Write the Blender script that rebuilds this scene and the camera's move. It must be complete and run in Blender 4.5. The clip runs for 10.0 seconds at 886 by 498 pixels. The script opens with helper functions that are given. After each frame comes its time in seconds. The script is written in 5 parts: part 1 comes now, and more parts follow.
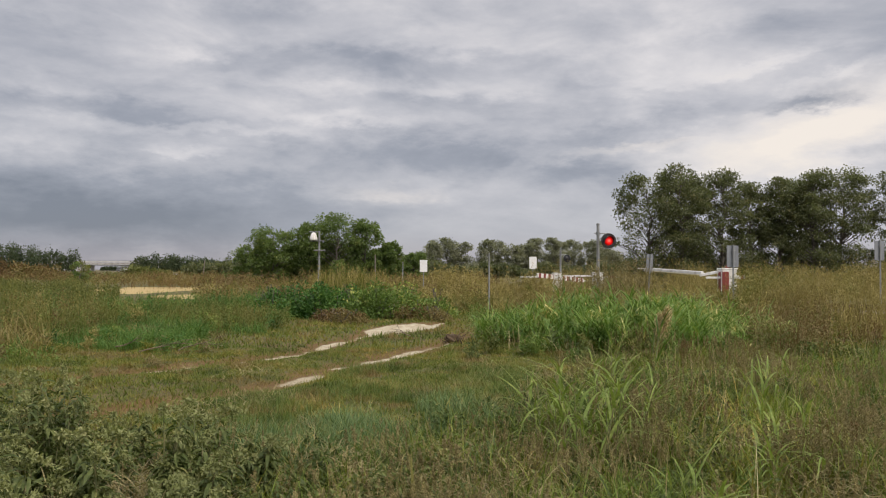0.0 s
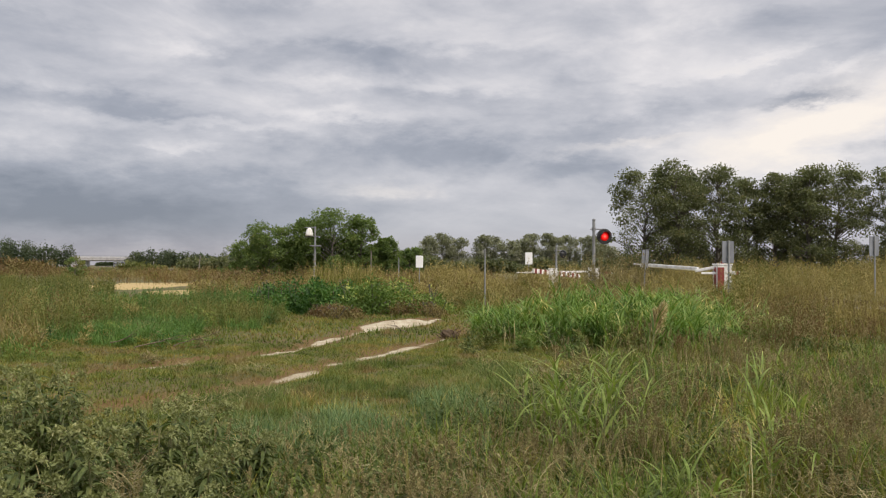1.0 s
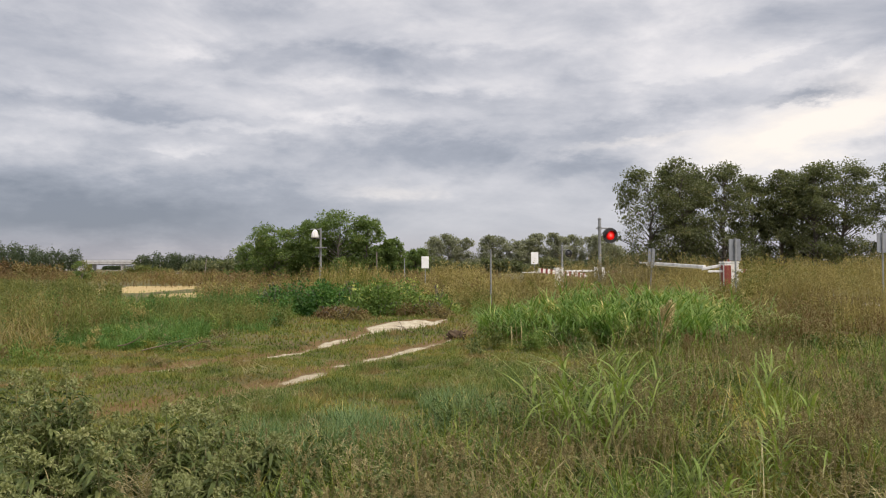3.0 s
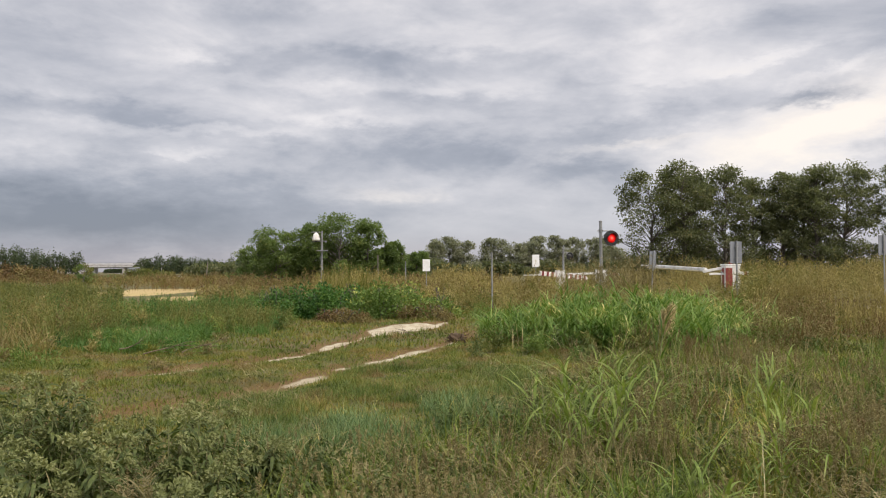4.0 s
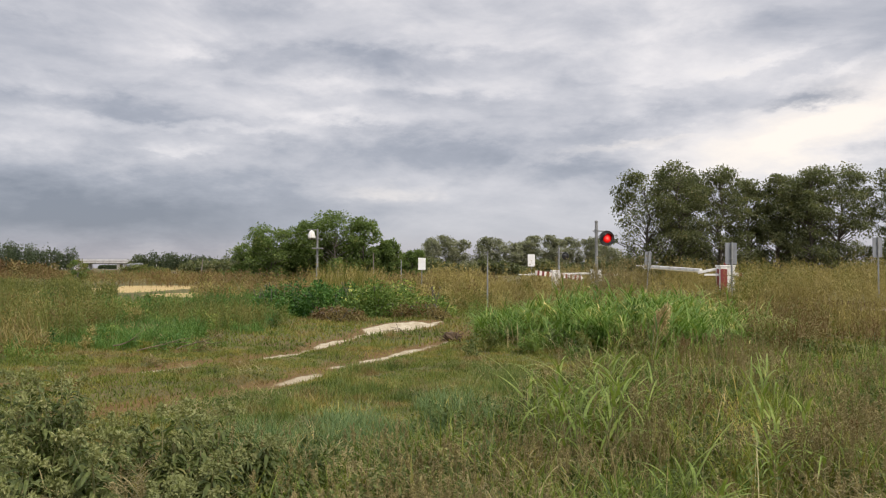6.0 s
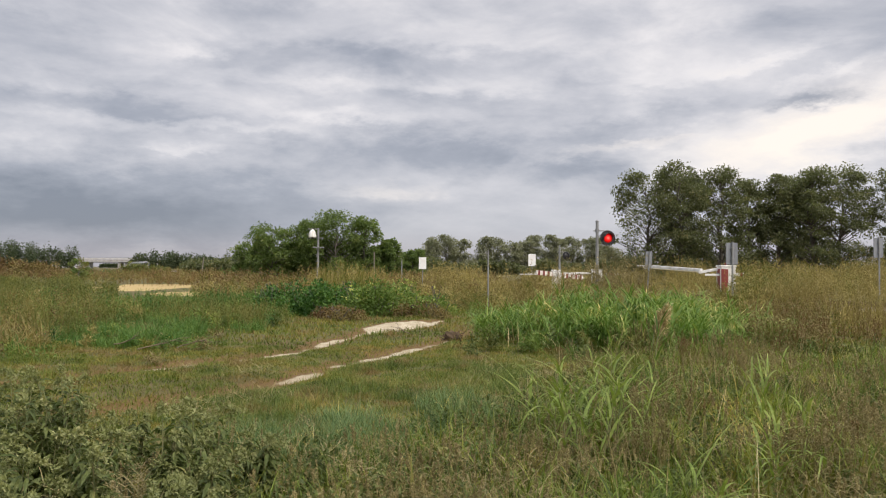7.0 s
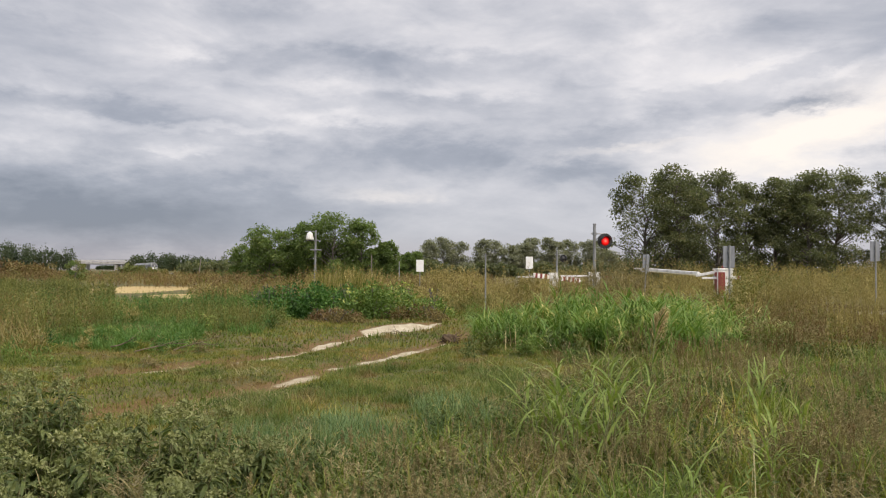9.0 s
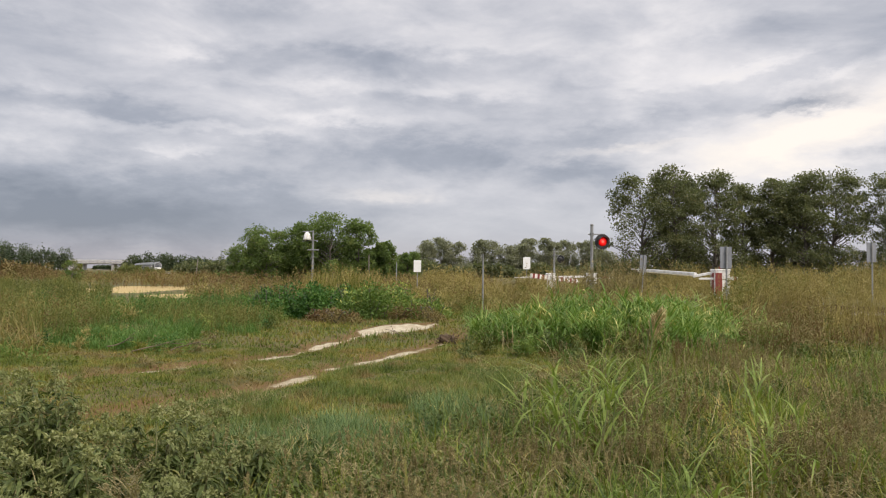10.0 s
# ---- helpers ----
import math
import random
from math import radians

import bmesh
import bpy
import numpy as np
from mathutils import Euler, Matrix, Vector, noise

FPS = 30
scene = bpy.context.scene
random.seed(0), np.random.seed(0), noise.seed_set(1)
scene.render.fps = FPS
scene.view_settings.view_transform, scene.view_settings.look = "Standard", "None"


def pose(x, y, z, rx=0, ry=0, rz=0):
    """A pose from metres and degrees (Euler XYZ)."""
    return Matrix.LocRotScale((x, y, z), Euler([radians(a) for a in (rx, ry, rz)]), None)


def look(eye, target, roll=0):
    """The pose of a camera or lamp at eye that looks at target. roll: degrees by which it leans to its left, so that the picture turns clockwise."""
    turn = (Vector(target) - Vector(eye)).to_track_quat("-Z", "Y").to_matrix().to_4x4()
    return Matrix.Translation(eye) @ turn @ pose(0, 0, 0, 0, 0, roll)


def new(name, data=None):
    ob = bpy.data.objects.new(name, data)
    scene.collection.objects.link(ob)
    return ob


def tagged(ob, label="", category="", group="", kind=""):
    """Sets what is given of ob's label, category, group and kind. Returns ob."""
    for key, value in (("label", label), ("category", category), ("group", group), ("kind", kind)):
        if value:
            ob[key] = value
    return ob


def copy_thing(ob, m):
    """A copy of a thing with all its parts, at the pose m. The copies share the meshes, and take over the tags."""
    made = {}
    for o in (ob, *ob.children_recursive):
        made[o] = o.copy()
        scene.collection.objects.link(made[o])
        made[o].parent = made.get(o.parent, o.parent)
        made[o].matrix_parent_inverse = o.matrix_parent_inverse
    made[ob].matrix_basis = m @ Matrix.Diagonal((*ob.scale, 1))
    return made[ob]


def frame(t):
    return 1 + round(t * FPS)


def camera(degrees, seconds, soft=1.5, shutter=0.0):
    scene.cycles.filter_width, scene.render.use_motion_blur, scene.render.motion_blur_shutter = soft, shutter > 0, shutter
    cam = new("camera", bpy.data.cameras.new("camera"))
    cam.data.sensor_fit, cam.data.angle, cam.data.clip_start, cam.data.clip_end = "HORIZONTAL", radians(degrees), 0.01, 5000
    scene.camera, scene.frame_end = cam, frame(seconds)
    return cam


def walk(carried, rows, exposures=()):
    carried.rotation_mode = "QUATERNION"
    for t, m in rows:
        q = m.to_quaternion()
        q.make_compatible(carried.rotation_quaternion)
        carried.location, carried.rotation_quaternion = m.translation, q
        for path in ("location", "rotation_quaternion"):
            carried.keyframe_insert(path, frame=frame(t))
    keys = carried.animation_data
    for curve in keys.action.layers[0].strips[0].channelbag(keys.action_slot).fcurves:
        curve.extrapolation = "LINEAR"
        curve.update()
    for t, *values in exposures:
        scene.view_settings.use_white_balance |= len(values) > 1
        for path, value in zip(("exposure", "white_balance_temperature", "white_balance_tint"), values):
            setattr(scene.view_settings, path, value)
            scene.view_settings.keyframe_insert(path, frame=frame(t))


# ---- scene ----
cam = camera(62.0, 10.0, soft=1.15)
EXPOSURES = [(0.0, 0.30, 7000, 13), (0.5, 0.36, 7000, 13), (1.0, 0.41, 7000, 13), (1.5, 0.49, 7000, 13), (10.0, 0.52, 7000, 13)]
PATH = [
    (0, (0.005, -0.021, 1.645), (0.002, 1.978, 1.705), 0.3),
    (0.5, (0.006, -0.015, 1.649), (0.011, 1.984, 1.703), 0.3),
    (1, (0.008, -0.012, 1.647), (0.016, 1.987, 1.695), 0.3),
    (1.5, (0.011, -0.004, 1.646), (0.019, 1.995, 1.694), 0.2),
    (2, (0.004, 0.002, 1.646), (0.008, 2.001, 1.693), 0.1),
    (2.5, (-0.002, 0.006, 1.645), (-0.004, 2.005, 1.692), -0.1),
    (4, (0.003, -0.004, 1.652), (-0.007, 1.995, 1.709), -0.3),
    (4.5, (0.005, -0.01, 1.654), (-0.002, 1.989, 1.71), -0.1),
    (5, (0.003, -0.004, 1.651), (0.003, 1.996, 1.707), -0.0),
    (5.5, (-0.002, 0.002, 1.654), (0.0, 2.001, 1.709), 0.1),
    (7, (-0.001, 0.004, 1.654), (-0.001, 2.004, 1.706), 0.3),
    (7.5, (-0.008, 0.006, 1.649), (-0.008, 2.005, 1.703), 0.4),
    (8, (-0.007, 0.003, 1.651), (-0.005, 2.002, 1.708), 0.4),
    (8.5, (-0.006, 0.008, 1.647), (-0.001, 2.008, 1.706), 0.4),
    (9, (-0.003, -0.002, 1.657), (0.004, 1.997, 1.716), 0.4),
    (9.5, (0.0, 0.0, 1.654), (0.009, 1.999, 1.715), 0.4),
    (10, (-0.004, 0.0, 1.655), (0.01, 1.999, 1.715), 0.5),
]
walk(cam, [(t, look(eye, target, roll)) for t, eye, target, roll in PATH], EXPOSURES)

# ---- world, sun, exposure ----
SUN_DIR = (0.50, -0.50, 0.74)


class Graph:
    """Short hand for building node trees."""

    def __init__(self, tree):
        self.tree = tree

    def add(self, kind, inputs=None, **attrs):
        n = self.tree.nodes.new(kind)
        for key, value in attrs.items():
            setattr(n, key, value)
        for key, value in (inputs or {}).items():
            self.put(n.inputs[key], value)
        return n

    def put(self, socket, value):
        if isinstance(value, bpy.types.NodeSocket):
            self.tree.links.new(value, socket)
        else:
            socket.default_value = value

    def math(self, op, a, b=0.0, c=0.0, clamp=False):
        n = self.add("ShaderNodeMath", operation=op, use_clamp=clamp)
        for i, value in enumerate((a, b, c)):
            self.put(n.inputs[i], value)
        return n.outputs[0]

    def vec(self, op, a, b=(0, 0, 0)):
        n = self.add("ShaderNodeVectorMath", operation=op)
        self.put(n.inputs[0], a)
        self.put(n.inputs[1], b)
        return n.outputs["Value"] if op in ("LENGTH", "DOT_PRODUCT") else n.outputs[0]

    def noise(self, vector, scale, detail=4.0, rough=0.5, distortion=0.0):
        return self.add("ShaderNodeTexNoise", {"Vector": vector, "Scale": scale, "Detail": detail, "Roughness": rough, "Distortion": distortion}).outputs[0]

    def range(self, value, lo, hi, to_lo=0.0, to_hi=1.0, smooth=False):
        n = self.add("ShaderNodeMapRange", {"Value": value, "From Min": lo, "From Max": hi, "To Min": to_lo, "To Max": to_hi})
        n.interpolation_type = "SMOOTHSTEP" if smooth else "LINEAR"
        return n.outputs[0]

    def mix(self, fac, a, b, blend="MIX"):
        n = self.add("ShaderNodeMix", data_type="RGBA", blend_type=blend)
        self.put(n.inputs[0], fac)
        for i, value in ((6, a), (7, b)):
            self.put(n.inputs[i], (*value, 1) if isinstance(value, tuple) and len(value) == 3 else value)
        return n.outputs[2]

    def ramp(self, fac, stops):
        n = self.add("ShaderNodeValToRGB", {"Fac": fac})
        el = n.color_ramp.elements
        while len(el) < len(stops):
            el.new(0.5)
        for e, (at, col) in zip(el, stops):
            e.position, e.color = at, (*col, 1)
        return n.outputs[0]


# Soft forms of the cloud deck: azimuth, elevation, half widths (degrees), brightness, warmth, slant
CLOUDS = [
    (21.0, 17.0, 15.0, 5.0, 0.12, 0, 0), (-25.0, 3.2, 12.0, 2.0, -0.15, 0, 0),
    (-2.8, 9.3, 6.6, 1.66, -0.24, 0, 0), (3.3, 8.7, 3.9, 1.05, -0.12, 0, 0), (9.8, 7.4, 3.8, 0.82, -0.18, 0, 0),
    (2.0, 7.2, 1.8, 0.7, -0.1, 0, 0), (-9.7, 15.5, 11.1, 1.04, -0.13, 0, 0), (-2.8, 16.0, 8.8, 0.88, -0.08, 0, 0),
    (-25.9, 11.4, 7.8, 0.75, -0.17, 0, 0), (-19.6, 10.9, 6.2, 0.45, -0.06, 0, 0), (2.0, 12.9, 5.7, 0.75, -0.11, 0, 0),
    (14.8, 11.1, 4.9, 0.72, -0.15, 0, 0.1), (11.9, 9.9, 4.6, 0.6, -0.1, 0, 0), (26.6, 11.6, 2.9, 0.5, -0.34, 0, 0.06),
    (22.7, 16.9, 6.7, 0.89, -0.1, 0, 0.1), (-29.0, 16.0, 3.0, 0.77, -0.1, 0, 0), (-13.1, 18.7, 8.3, 0.6, -0.06, 0, 0),
    (-12.7, 9.0, 1.9, 0.77, -0.1, 0, 0), (11.1, 13.9, 2.5, 0.69, -0.08, 0, 0), (-19.2, 15.8, 2.2, 0.54, 0.18, 0, 0),
    (-22.3, 15.2, 3.4, 0.65, 0.08, 0, 0), (-8.0, 11.7, 4.7, 0.56, 0.16, 0, 0), (-16.4, 10.4, 5.2, 0.42, 0.12, 0, 0),
    (-19.2, 8.9, 2.3, 0.33, 0.13, 0, 0), (-25.2, 10.1, 4.3, 0.48, 0.07, 0, 0), (-4.1, 5.9, 3.5, 0.66, 0.15, 1, 0),
    (24.5, 8.9, 8.6, 2.3, 0.42, 1, 0.12), (30.5, 11.4, 5.0, 2.2, 0.30, 1, 0.15), (14.0, 9.3, 4.5, 0.38, 0.14, 1, 0.1),
    (-6.3, 13.9, 13.9, 0.57, 0.09, 0, 0), (24.2, 15.0, 4.0, 0.44, 0.13, 0, 0.25), (28.4, 13.5, 3.4, 0.54, 0.16, 0, 0.25),
    (7.2, 17.2, 8.6, 0.87, 0.08, 0, 0), (15.7, 14.0, 6.5, 0.59, 0.08, 0, 0.1), (-24.8, 4.3, 15.5, 2.79, -0.46, 0, 0),
    (1.6, 3.4, 14.5, 1.75, -0.05, 0, 0), (-27.7, 13.7, 4.1, 0.62, 0.06, 0, 0),
]


def make_world():
    world = bpy.data.worlds.new("overcast_sky")
    scene.world = world
    world.use_nodes = True
    world.node_tree.nodes.clear()
    g = Graph(world.node_tree)
    way = g.add("ShaderNodeTexCoord").outputs["Generated"]
    parts = g.add("ShaderNodeSeparateXYZ", {0: way})
    x, y, z = parts.outputs
    lift = g.math("ADD", g.math("MAXIMUM", z, 0.0), 0.28)
    plane = g.add("ShaderNodeCombineXYZ", {0: g.math("DIVIDE", x, lift), 1: g.math("DIVIDE", y, lift), 2: 0.0}).outputs[0]
    az = g.math("MULTIPLY", g.math("ARCTAN2", x, y), 57.2958)
    el = g.math("MULTIPLY", g.math("ARCSINE", z), 57.2958)
    big = g.noise(plane, 1.0, 7.0, 0.55, 0.3)
    fine = g.noise(plane, 4.6, 9.0, 0.60, 0.2)
    warp = g.noise(plane, 1.5, 8.0, 0.62)
    warp2 = g.noise(g.vec("ADD", plane, (31.0, 7.0, 3.0)), 1.8, 8.0, 0.62)
    dome = g.add("ShaderNodeCombineXYZ", {0: g.math("MULTIPLY", az, 0.085), 1: g.math("MULTIPLY", el, 0.21), 2: 0.0}).outputs[0]
    billow = g.noise(dome, 1.0, 8.0, 0.58, 0.4)
    puff = g.noise(g.vec("ADD", dome, (5.0, 3.0, 1.0)), 3.0, 7.0, 0.62)
    puff2 = g.noise(g.vec("ADD", dome, (15.0, 9.0, 4.0)), 2.6, 7.0, 0.62)
    az = g.math("ADD", az, g.math("ADD", g.math("MULTIPLY", g.math("SUBTRACT", warp, 0.5), 2.5), g.math("MULTIPLY", g.math("SUBTRACT", puff, 0.5), 8.0)))
    el = g.math("ADD", el, g.math("ADD", g.math("MULTIPLY", g.math("SUBTRACT", warp2, 0.5), 1.2), g.math("MULTIPLY", g.math("SUBTRACT", puff2, 0.5), 3.6)))
    value = g.math("ADD", g.math("MULTIPLY", g.math("SUBTRACT", big, 0.5), 0.42), g.math("MULTIPLY", g.math("SUBTRACT", fine, 0.5), 0.34))
    value = g.math("ADD", value, g.math("ADD", g.math("MULTIPLY", g.math("SUBTRACT", billow, 0.5), 0.75), g.math("MULTIPLY", g.math("SUBTRACT", puff2, 0.5), 0.16)))
    fade = g.range(z, 0.02, 0.16, 0.25, 1.0)
    value = g.math("MULTIPLY", value, fade)
    warm = 0.0
    for a, e, ra, re, power, heat, slant in CLOUDS:
        dx = g.math("DIVIDE", g.math("SUBTRACT", az, a), ra)
        rise = g.math("SUBTRACT", el, g.math("ADD", e, g.math("MULTIPLY", g.math("SUBTRACT", az, a), slant)))
        dy = g.math("DIVIDE", rise, re)
        r = g.math("SQRT", g.math("ADD", g.math("MULTIPLY", dx, dx), g.math("MULTIPLY", dy, dy)))
        blob = g.range(r, 1.7, 0.0, 0.0, 1.0, smooth=True)
        value = g.math("ADD", value, g.math("MULTIPLY", blob, power))
        if heat:
            warm = g.math("ADD", warm, blob, clamp=True)
    value = g.math("ADD", value, 0.515, clamp=True)
    cloud = g.ramp(value, SKY_RAMP)
    cloud = g.mix(g.math("MULTIPLY", warm, 0.75), cloud, g.mix(1.0, cloud, (1.03, 1.0, 0.955), "MULTIPLY"))
    # haze on the horizon
    cloud = g.mix(g.range(z, 0.0, 0.06, 0.55, 0.0, smooth=True), cloud, (0.235, 0.225, 0.26))
    cloud = g.mix(g.range(z, -0.02, 0.0, 1.0, 0.0), cloud, (0.08, 0.09, 0.06))
    # an overcast sky is brightest overhead
    cloud = g.mix(1.0, cloud, g.add("ShaderNodeCombineXYZ", {i: g.range(z, 0.36, 0.95, 1.0, 2.6) for i in range(3)}).outputs[0], "MULTIPLY")
    sky = g.add("ShaderNodeTexSky", sky_type="NISHITA", sun_disc=False)
    sky.sun_elevation = math.asin(SUN_DIR[2] / Vector(SUN_DIR).length)
    sky.sun_rotation = math.atan2(SUN_DIR[0], SUN_DIR[1])
    clear = g.add("ShaderNodeBackground", {"Color": sky.outputs[0], "Strength": 0.10})
    deck = g.add("ShaderNodeBackground", {"Color": cloud, "Strength": SKY_POWER})
    both = g.add("ShaderNodeMixShader", {0: 0.95, 1: clear.outputs[0], 2: deck.outputs[0]})
    g.add("ShaderNodeOutputWorld", {"Surface": both.outputs[0]})


SKY_RAMP = [(0.0, (0.160, 0.190, 0.245)), (0.3, (0.262, 0.295, 0.360)), (0.55, (0.425, 0.452, 0.510)), (0.75, (0.575, 0.592, 0.635)), (1.0, (0.70, 0.695, 0.69))]
SKY_POWER = 1.0
make_world()
sun = new("sun", bpy.data.lights.new("sun", "SUN"))
sun.data.energy, sun.data.angle, sun.data.color = 2.3, radians(22), (1.0, 0.96, 0.90)
sun.matrix_world = look(SUN_DIR, (0, 0, 0))


# ---- materials ----
def material(name, rough=0.8, metal=0.0, spec=0.5):
    m = bpy.data.materials.new(name)
    m.use_nodes = True
    m.node_tree.nodes.clear()
    g = Graph(m.node_tree)
    bsdf = g.add("ShaderNodeBsdfPrincipled", {"Roughness": rough, "Metallic": metal, "Specular IOR Level": spec})
    out = g.add("ShaderNodeOutputMaterial")
    g.tree.links.new(bsdf.outputs[0], out.inputs[0])
    return m, g, bsdf, out


def bump(g, bsdf, height, strength=0.4, distance=0.02):
    n = g.add("ShaderNodeBump", {"Height": height, "Strength": strength, "Distance": distance})
    g.tree.links.new(n.outputs[0], bsdf.inputs["Normal"])


def foliage(name, stops, patch_scale=0.5, through_light=0.35, rough=0.6, dry=None, vary=0.44):
    """Leaves: colour by leaf and by patch, with light coming through."""
    m, g, bsdf, out = material(name, rough, spec=0.3)
    rnd = g.add("ShaderNodeNewGeometry").outputs["Random Per Island"]
    pos = g.add("ShaderNodeTexCoord").outputs["Object"]
    patch = g.noise(pos, patch_scale, 3.0, 0.6)
    small = g.noise(pos, patch_scale * 5.0, 2.0, 0.6)
    patch = g.math("ADD", g.range(patch, 0.3, 0.7, -0.20, 0.52), g.range(small, 0.3, 0.7, -0.14, 0.34))
    mixed = g.math("ADD", g.math("ADD", g.math("MULTIPLY", rnd, vary), (0.44 - vary) / 2), patch, clamp=True)
    col = g.ramp(mixed, stops)
    if dry:
        col = g.mix(g.range(g.noise(pos, patch_scale * 2.3, 4.0, 0.6), 0.52, 0.66), col, dry)
    streak = g.noise(pos, 40.0, 2.0)
    col = g.mix(0.35, col, g.mix(1.0, col, g.ramp(streak, [(0.3, (0.55, 0.55, 0.55)), (0.7, (1.3, 1.3, 1.2))]), "MULTIPLY"))
    g.put(bsdf.inputs["Base Color"], col)
    glow = g.add("ShaderNodeBsdfTranslucent", {"Color": g.mix(1.0, col, (1.15, 1.2, 0.7), "MULTIPLY")})
    mix = g.add("ShaderNodeMixShader", {0: through_light, 1: bsdf.outputs[0], 2: glow.outputs[0]})
    g.tree.links.new(mix.outputs[0], out.inputs[0])
    return m


def plain(name, col, dark, rough=0.6, metal=0.0, scale=6.0, streaks=False, amount=(0.42, 0.7)):
    """Paint, metal, concrete: a base colour with stains at two scales and a fine relief."""
    m, g, bsdf, _ = material(name, rough, metal)
    pos = g.add("ShaderNodeTexCoord").outputs["Object"]
    if streaks:
        pos = g.vec("MULTIPLY", pos, (1, 1, 0.18))
    a, b = g.noise(pos, scale, 5.0, 0.6), g.noise(pos, scale * 7, 3.0, 0.6)
    fac = g.math("ADD", g.range(a, *amount), g.range(b, 0.55, 0.8, 0.0, 0.35), clamp=True)
    g.put(bsdf.inputs["Base Color"], g.mix(fac, col, dark))
    g.put(bsdf.inputs["Roughness"], g.range(b, 0.3, 0.7, max(rough - 0.12, 0.05), min(rough + 0.15, 1.0)))
    bump(g, bsdf, b, 0.25, 0.004)
    return m


def bark_material():
    m, g, bsdf, _ = material("bark", 0.9)
    pos = g.vec("MULTIPLY", g.add("ShaderNodeTexCoord").outputs["Object"], (1, 1, 0.2))
    n = g.noise(pos, 9.0, 5.0, 0.65)
    g.put(bsdf.inputs["Base Color"], g.ramp(n, [(0.3, (0.055, 0.045, 0.035)), (0.7, (0.17, 0.15, 0.125))]))
    bump(g, bsdf, n, 0.8, 0.05)
    return m


def ground_material():
    m, g, bsdf, _ = material("field_soil", 0.95, spec=0.2)
    pos = g.add("ShaderNodeTexCoord").outputs["Object"]
    sand = g.add("ShaderNodeAttribute", attribute_name="sand").outputs["Fac"]
    straw = g.add("ShaderNodeAttribute", attribute_name="stubble").outputs["Fac"]
    n1, n2, n3 = g.noise(pos, 0.35, 4.0, 0.6), g.noise(pos, 3.0, 5.0, 0.65), g.noise(pos, 38.0, 4.0, 0.7)
    soil = g.mix(g.range(n2, 0.35, 0.65), (0.085, 0.062, 0.030), (0.150, 0.112, 0.052))
    green = g.mix(g.range(n3, 0.3, 0.7), (0.055, 0.072, 0.022), (0.13, 0.125, 0.045))
    base = g.mix(g.range(g.math("ADD", g.math("MULTIPLY", n1, 0.6), g.math("MULTIPLY", n2, 0.4)), 0.42, 0.58), green, soil)
    base = g.mix(0.4, base, g.mix(1.0, base, g.ramp(n3, [(0.3, (0.4, 0.4, 0.4)), (0.7, (1.4, 1.35, 1.25))]), "MULTIPLY"))
    grit = g.mix(g.range(n3, 0.3, 0.75), (0.27, 0.225, 0.145), (0.43, 0.37, 0.265))
    grit = g.mix(g.range(n2, 0.45, 0.7), grit, (0.49, 0.435, 0.32))
    edge = g.range(g.math("ADD", sand, g.math("MULTIPLY", g.math("SUBTRACT", n2, 0.5), 0.36)), 0.71, 0.82)
    earth = g.mix(g.range(n3, 0.3, 0.7), (0.088, 0.052, 0.020), (0.172, 0.110, 0.044))
    base = g.mix(g.range(g.math("ADD", sand, g.math("MULTIPLY", g.math("SUBTRACT", n2, 0.5), 0.5)), 0.26, 0.44), base, earth)
    base = g.mix(edge, base, grit)
    hay = g.mix(g.range(n3, 0.3, 0.7), (0.33, 0.235, 0.10), (0.47, 0.36, 0.17))
    base = g.mix(g.range(g.math("ADD", straw, g.math("MULTIPLY", g.math("SUBTRACT", n2, 0.5), 0.5)), 0.4, 0.6), base, hay)
    g.put(bsdf.inputs["Base Color"], base)
    bump(g, bsdf, g.math("ADD", g.math("MULTIPLY", n2, 0.6), g.math("MULTIPLY", n3, 0.4)), 0.7, 0.05)
    return m


def lamp_material(name, col, power):
    m, g, bsdf, _ = material(name, 0.15)
    pos = g.add("ShaderNodeTexCoord").outputs["Object"]
    cells = g.add("ShaderNodeTexVoronoi", {"Vector": pos, "Scale": 28.0}).outputs[0]
    far = g.vec("LENGTH", g.vec("MULTIPLY", pos, (1, 0, 1)))
    core = g.range(far, 0.0, 0.19, 1.0, 0.05, smooth=True)
    g.put(bsdf.inputs["Base Color"], (*col, 1))
    g.put(bsdf.inputs["Emission Color"], g.mix(g.range(far, 0.0, 0.10, 1.0, 0.0), col, (1.0, 0.10, 0.07)))
    g.put(bsdf.inputs["Emission Strength"], g.math("MULTIPLY", g.math("MULTIPLY", core, power), g.range(cells, 0.0, 0.6, 0.7, 1.3)))
    return m


GRASS_GREEN = foliage("green_grass", [(0.0, (0.042, 0.071, 0.011)), (0.45, (0.147, 0.210, 0.034)), (0.8, (0.259, 0.279, 0.058)), (1.0, (0.518, 0.378, 0.115))])
GRASS_BLUE = foliage("tussock_grass", [(0.0, (0.066, 0.118, 0.043)), (0.5, (0.130, 0.204, 0.082)), (0.85, (0.228, 0.286, 0.120)), (1.0, (0.617, 0.475, 0.160))], 1.2)
GRASS_SHORT = foliage("short_grass", [(0.0, (0.044, 0.069, 0.012)), (0.4, (0.131, 0.168, 0.030)), (0.75, (0.209, 0.196, 0.044)), (1.0, (0.341, 0.243, 0.073))], 0.45, dry=(0.215, 0.150, 0.062))
GRASS_LUSH = foliage("lush_grass", [(0.0, (0.046, 0.103, 0.021)), (0.5, (0.088, 0.181, 0.038)), (1.0, (0.175, 0.248, 0.066))])
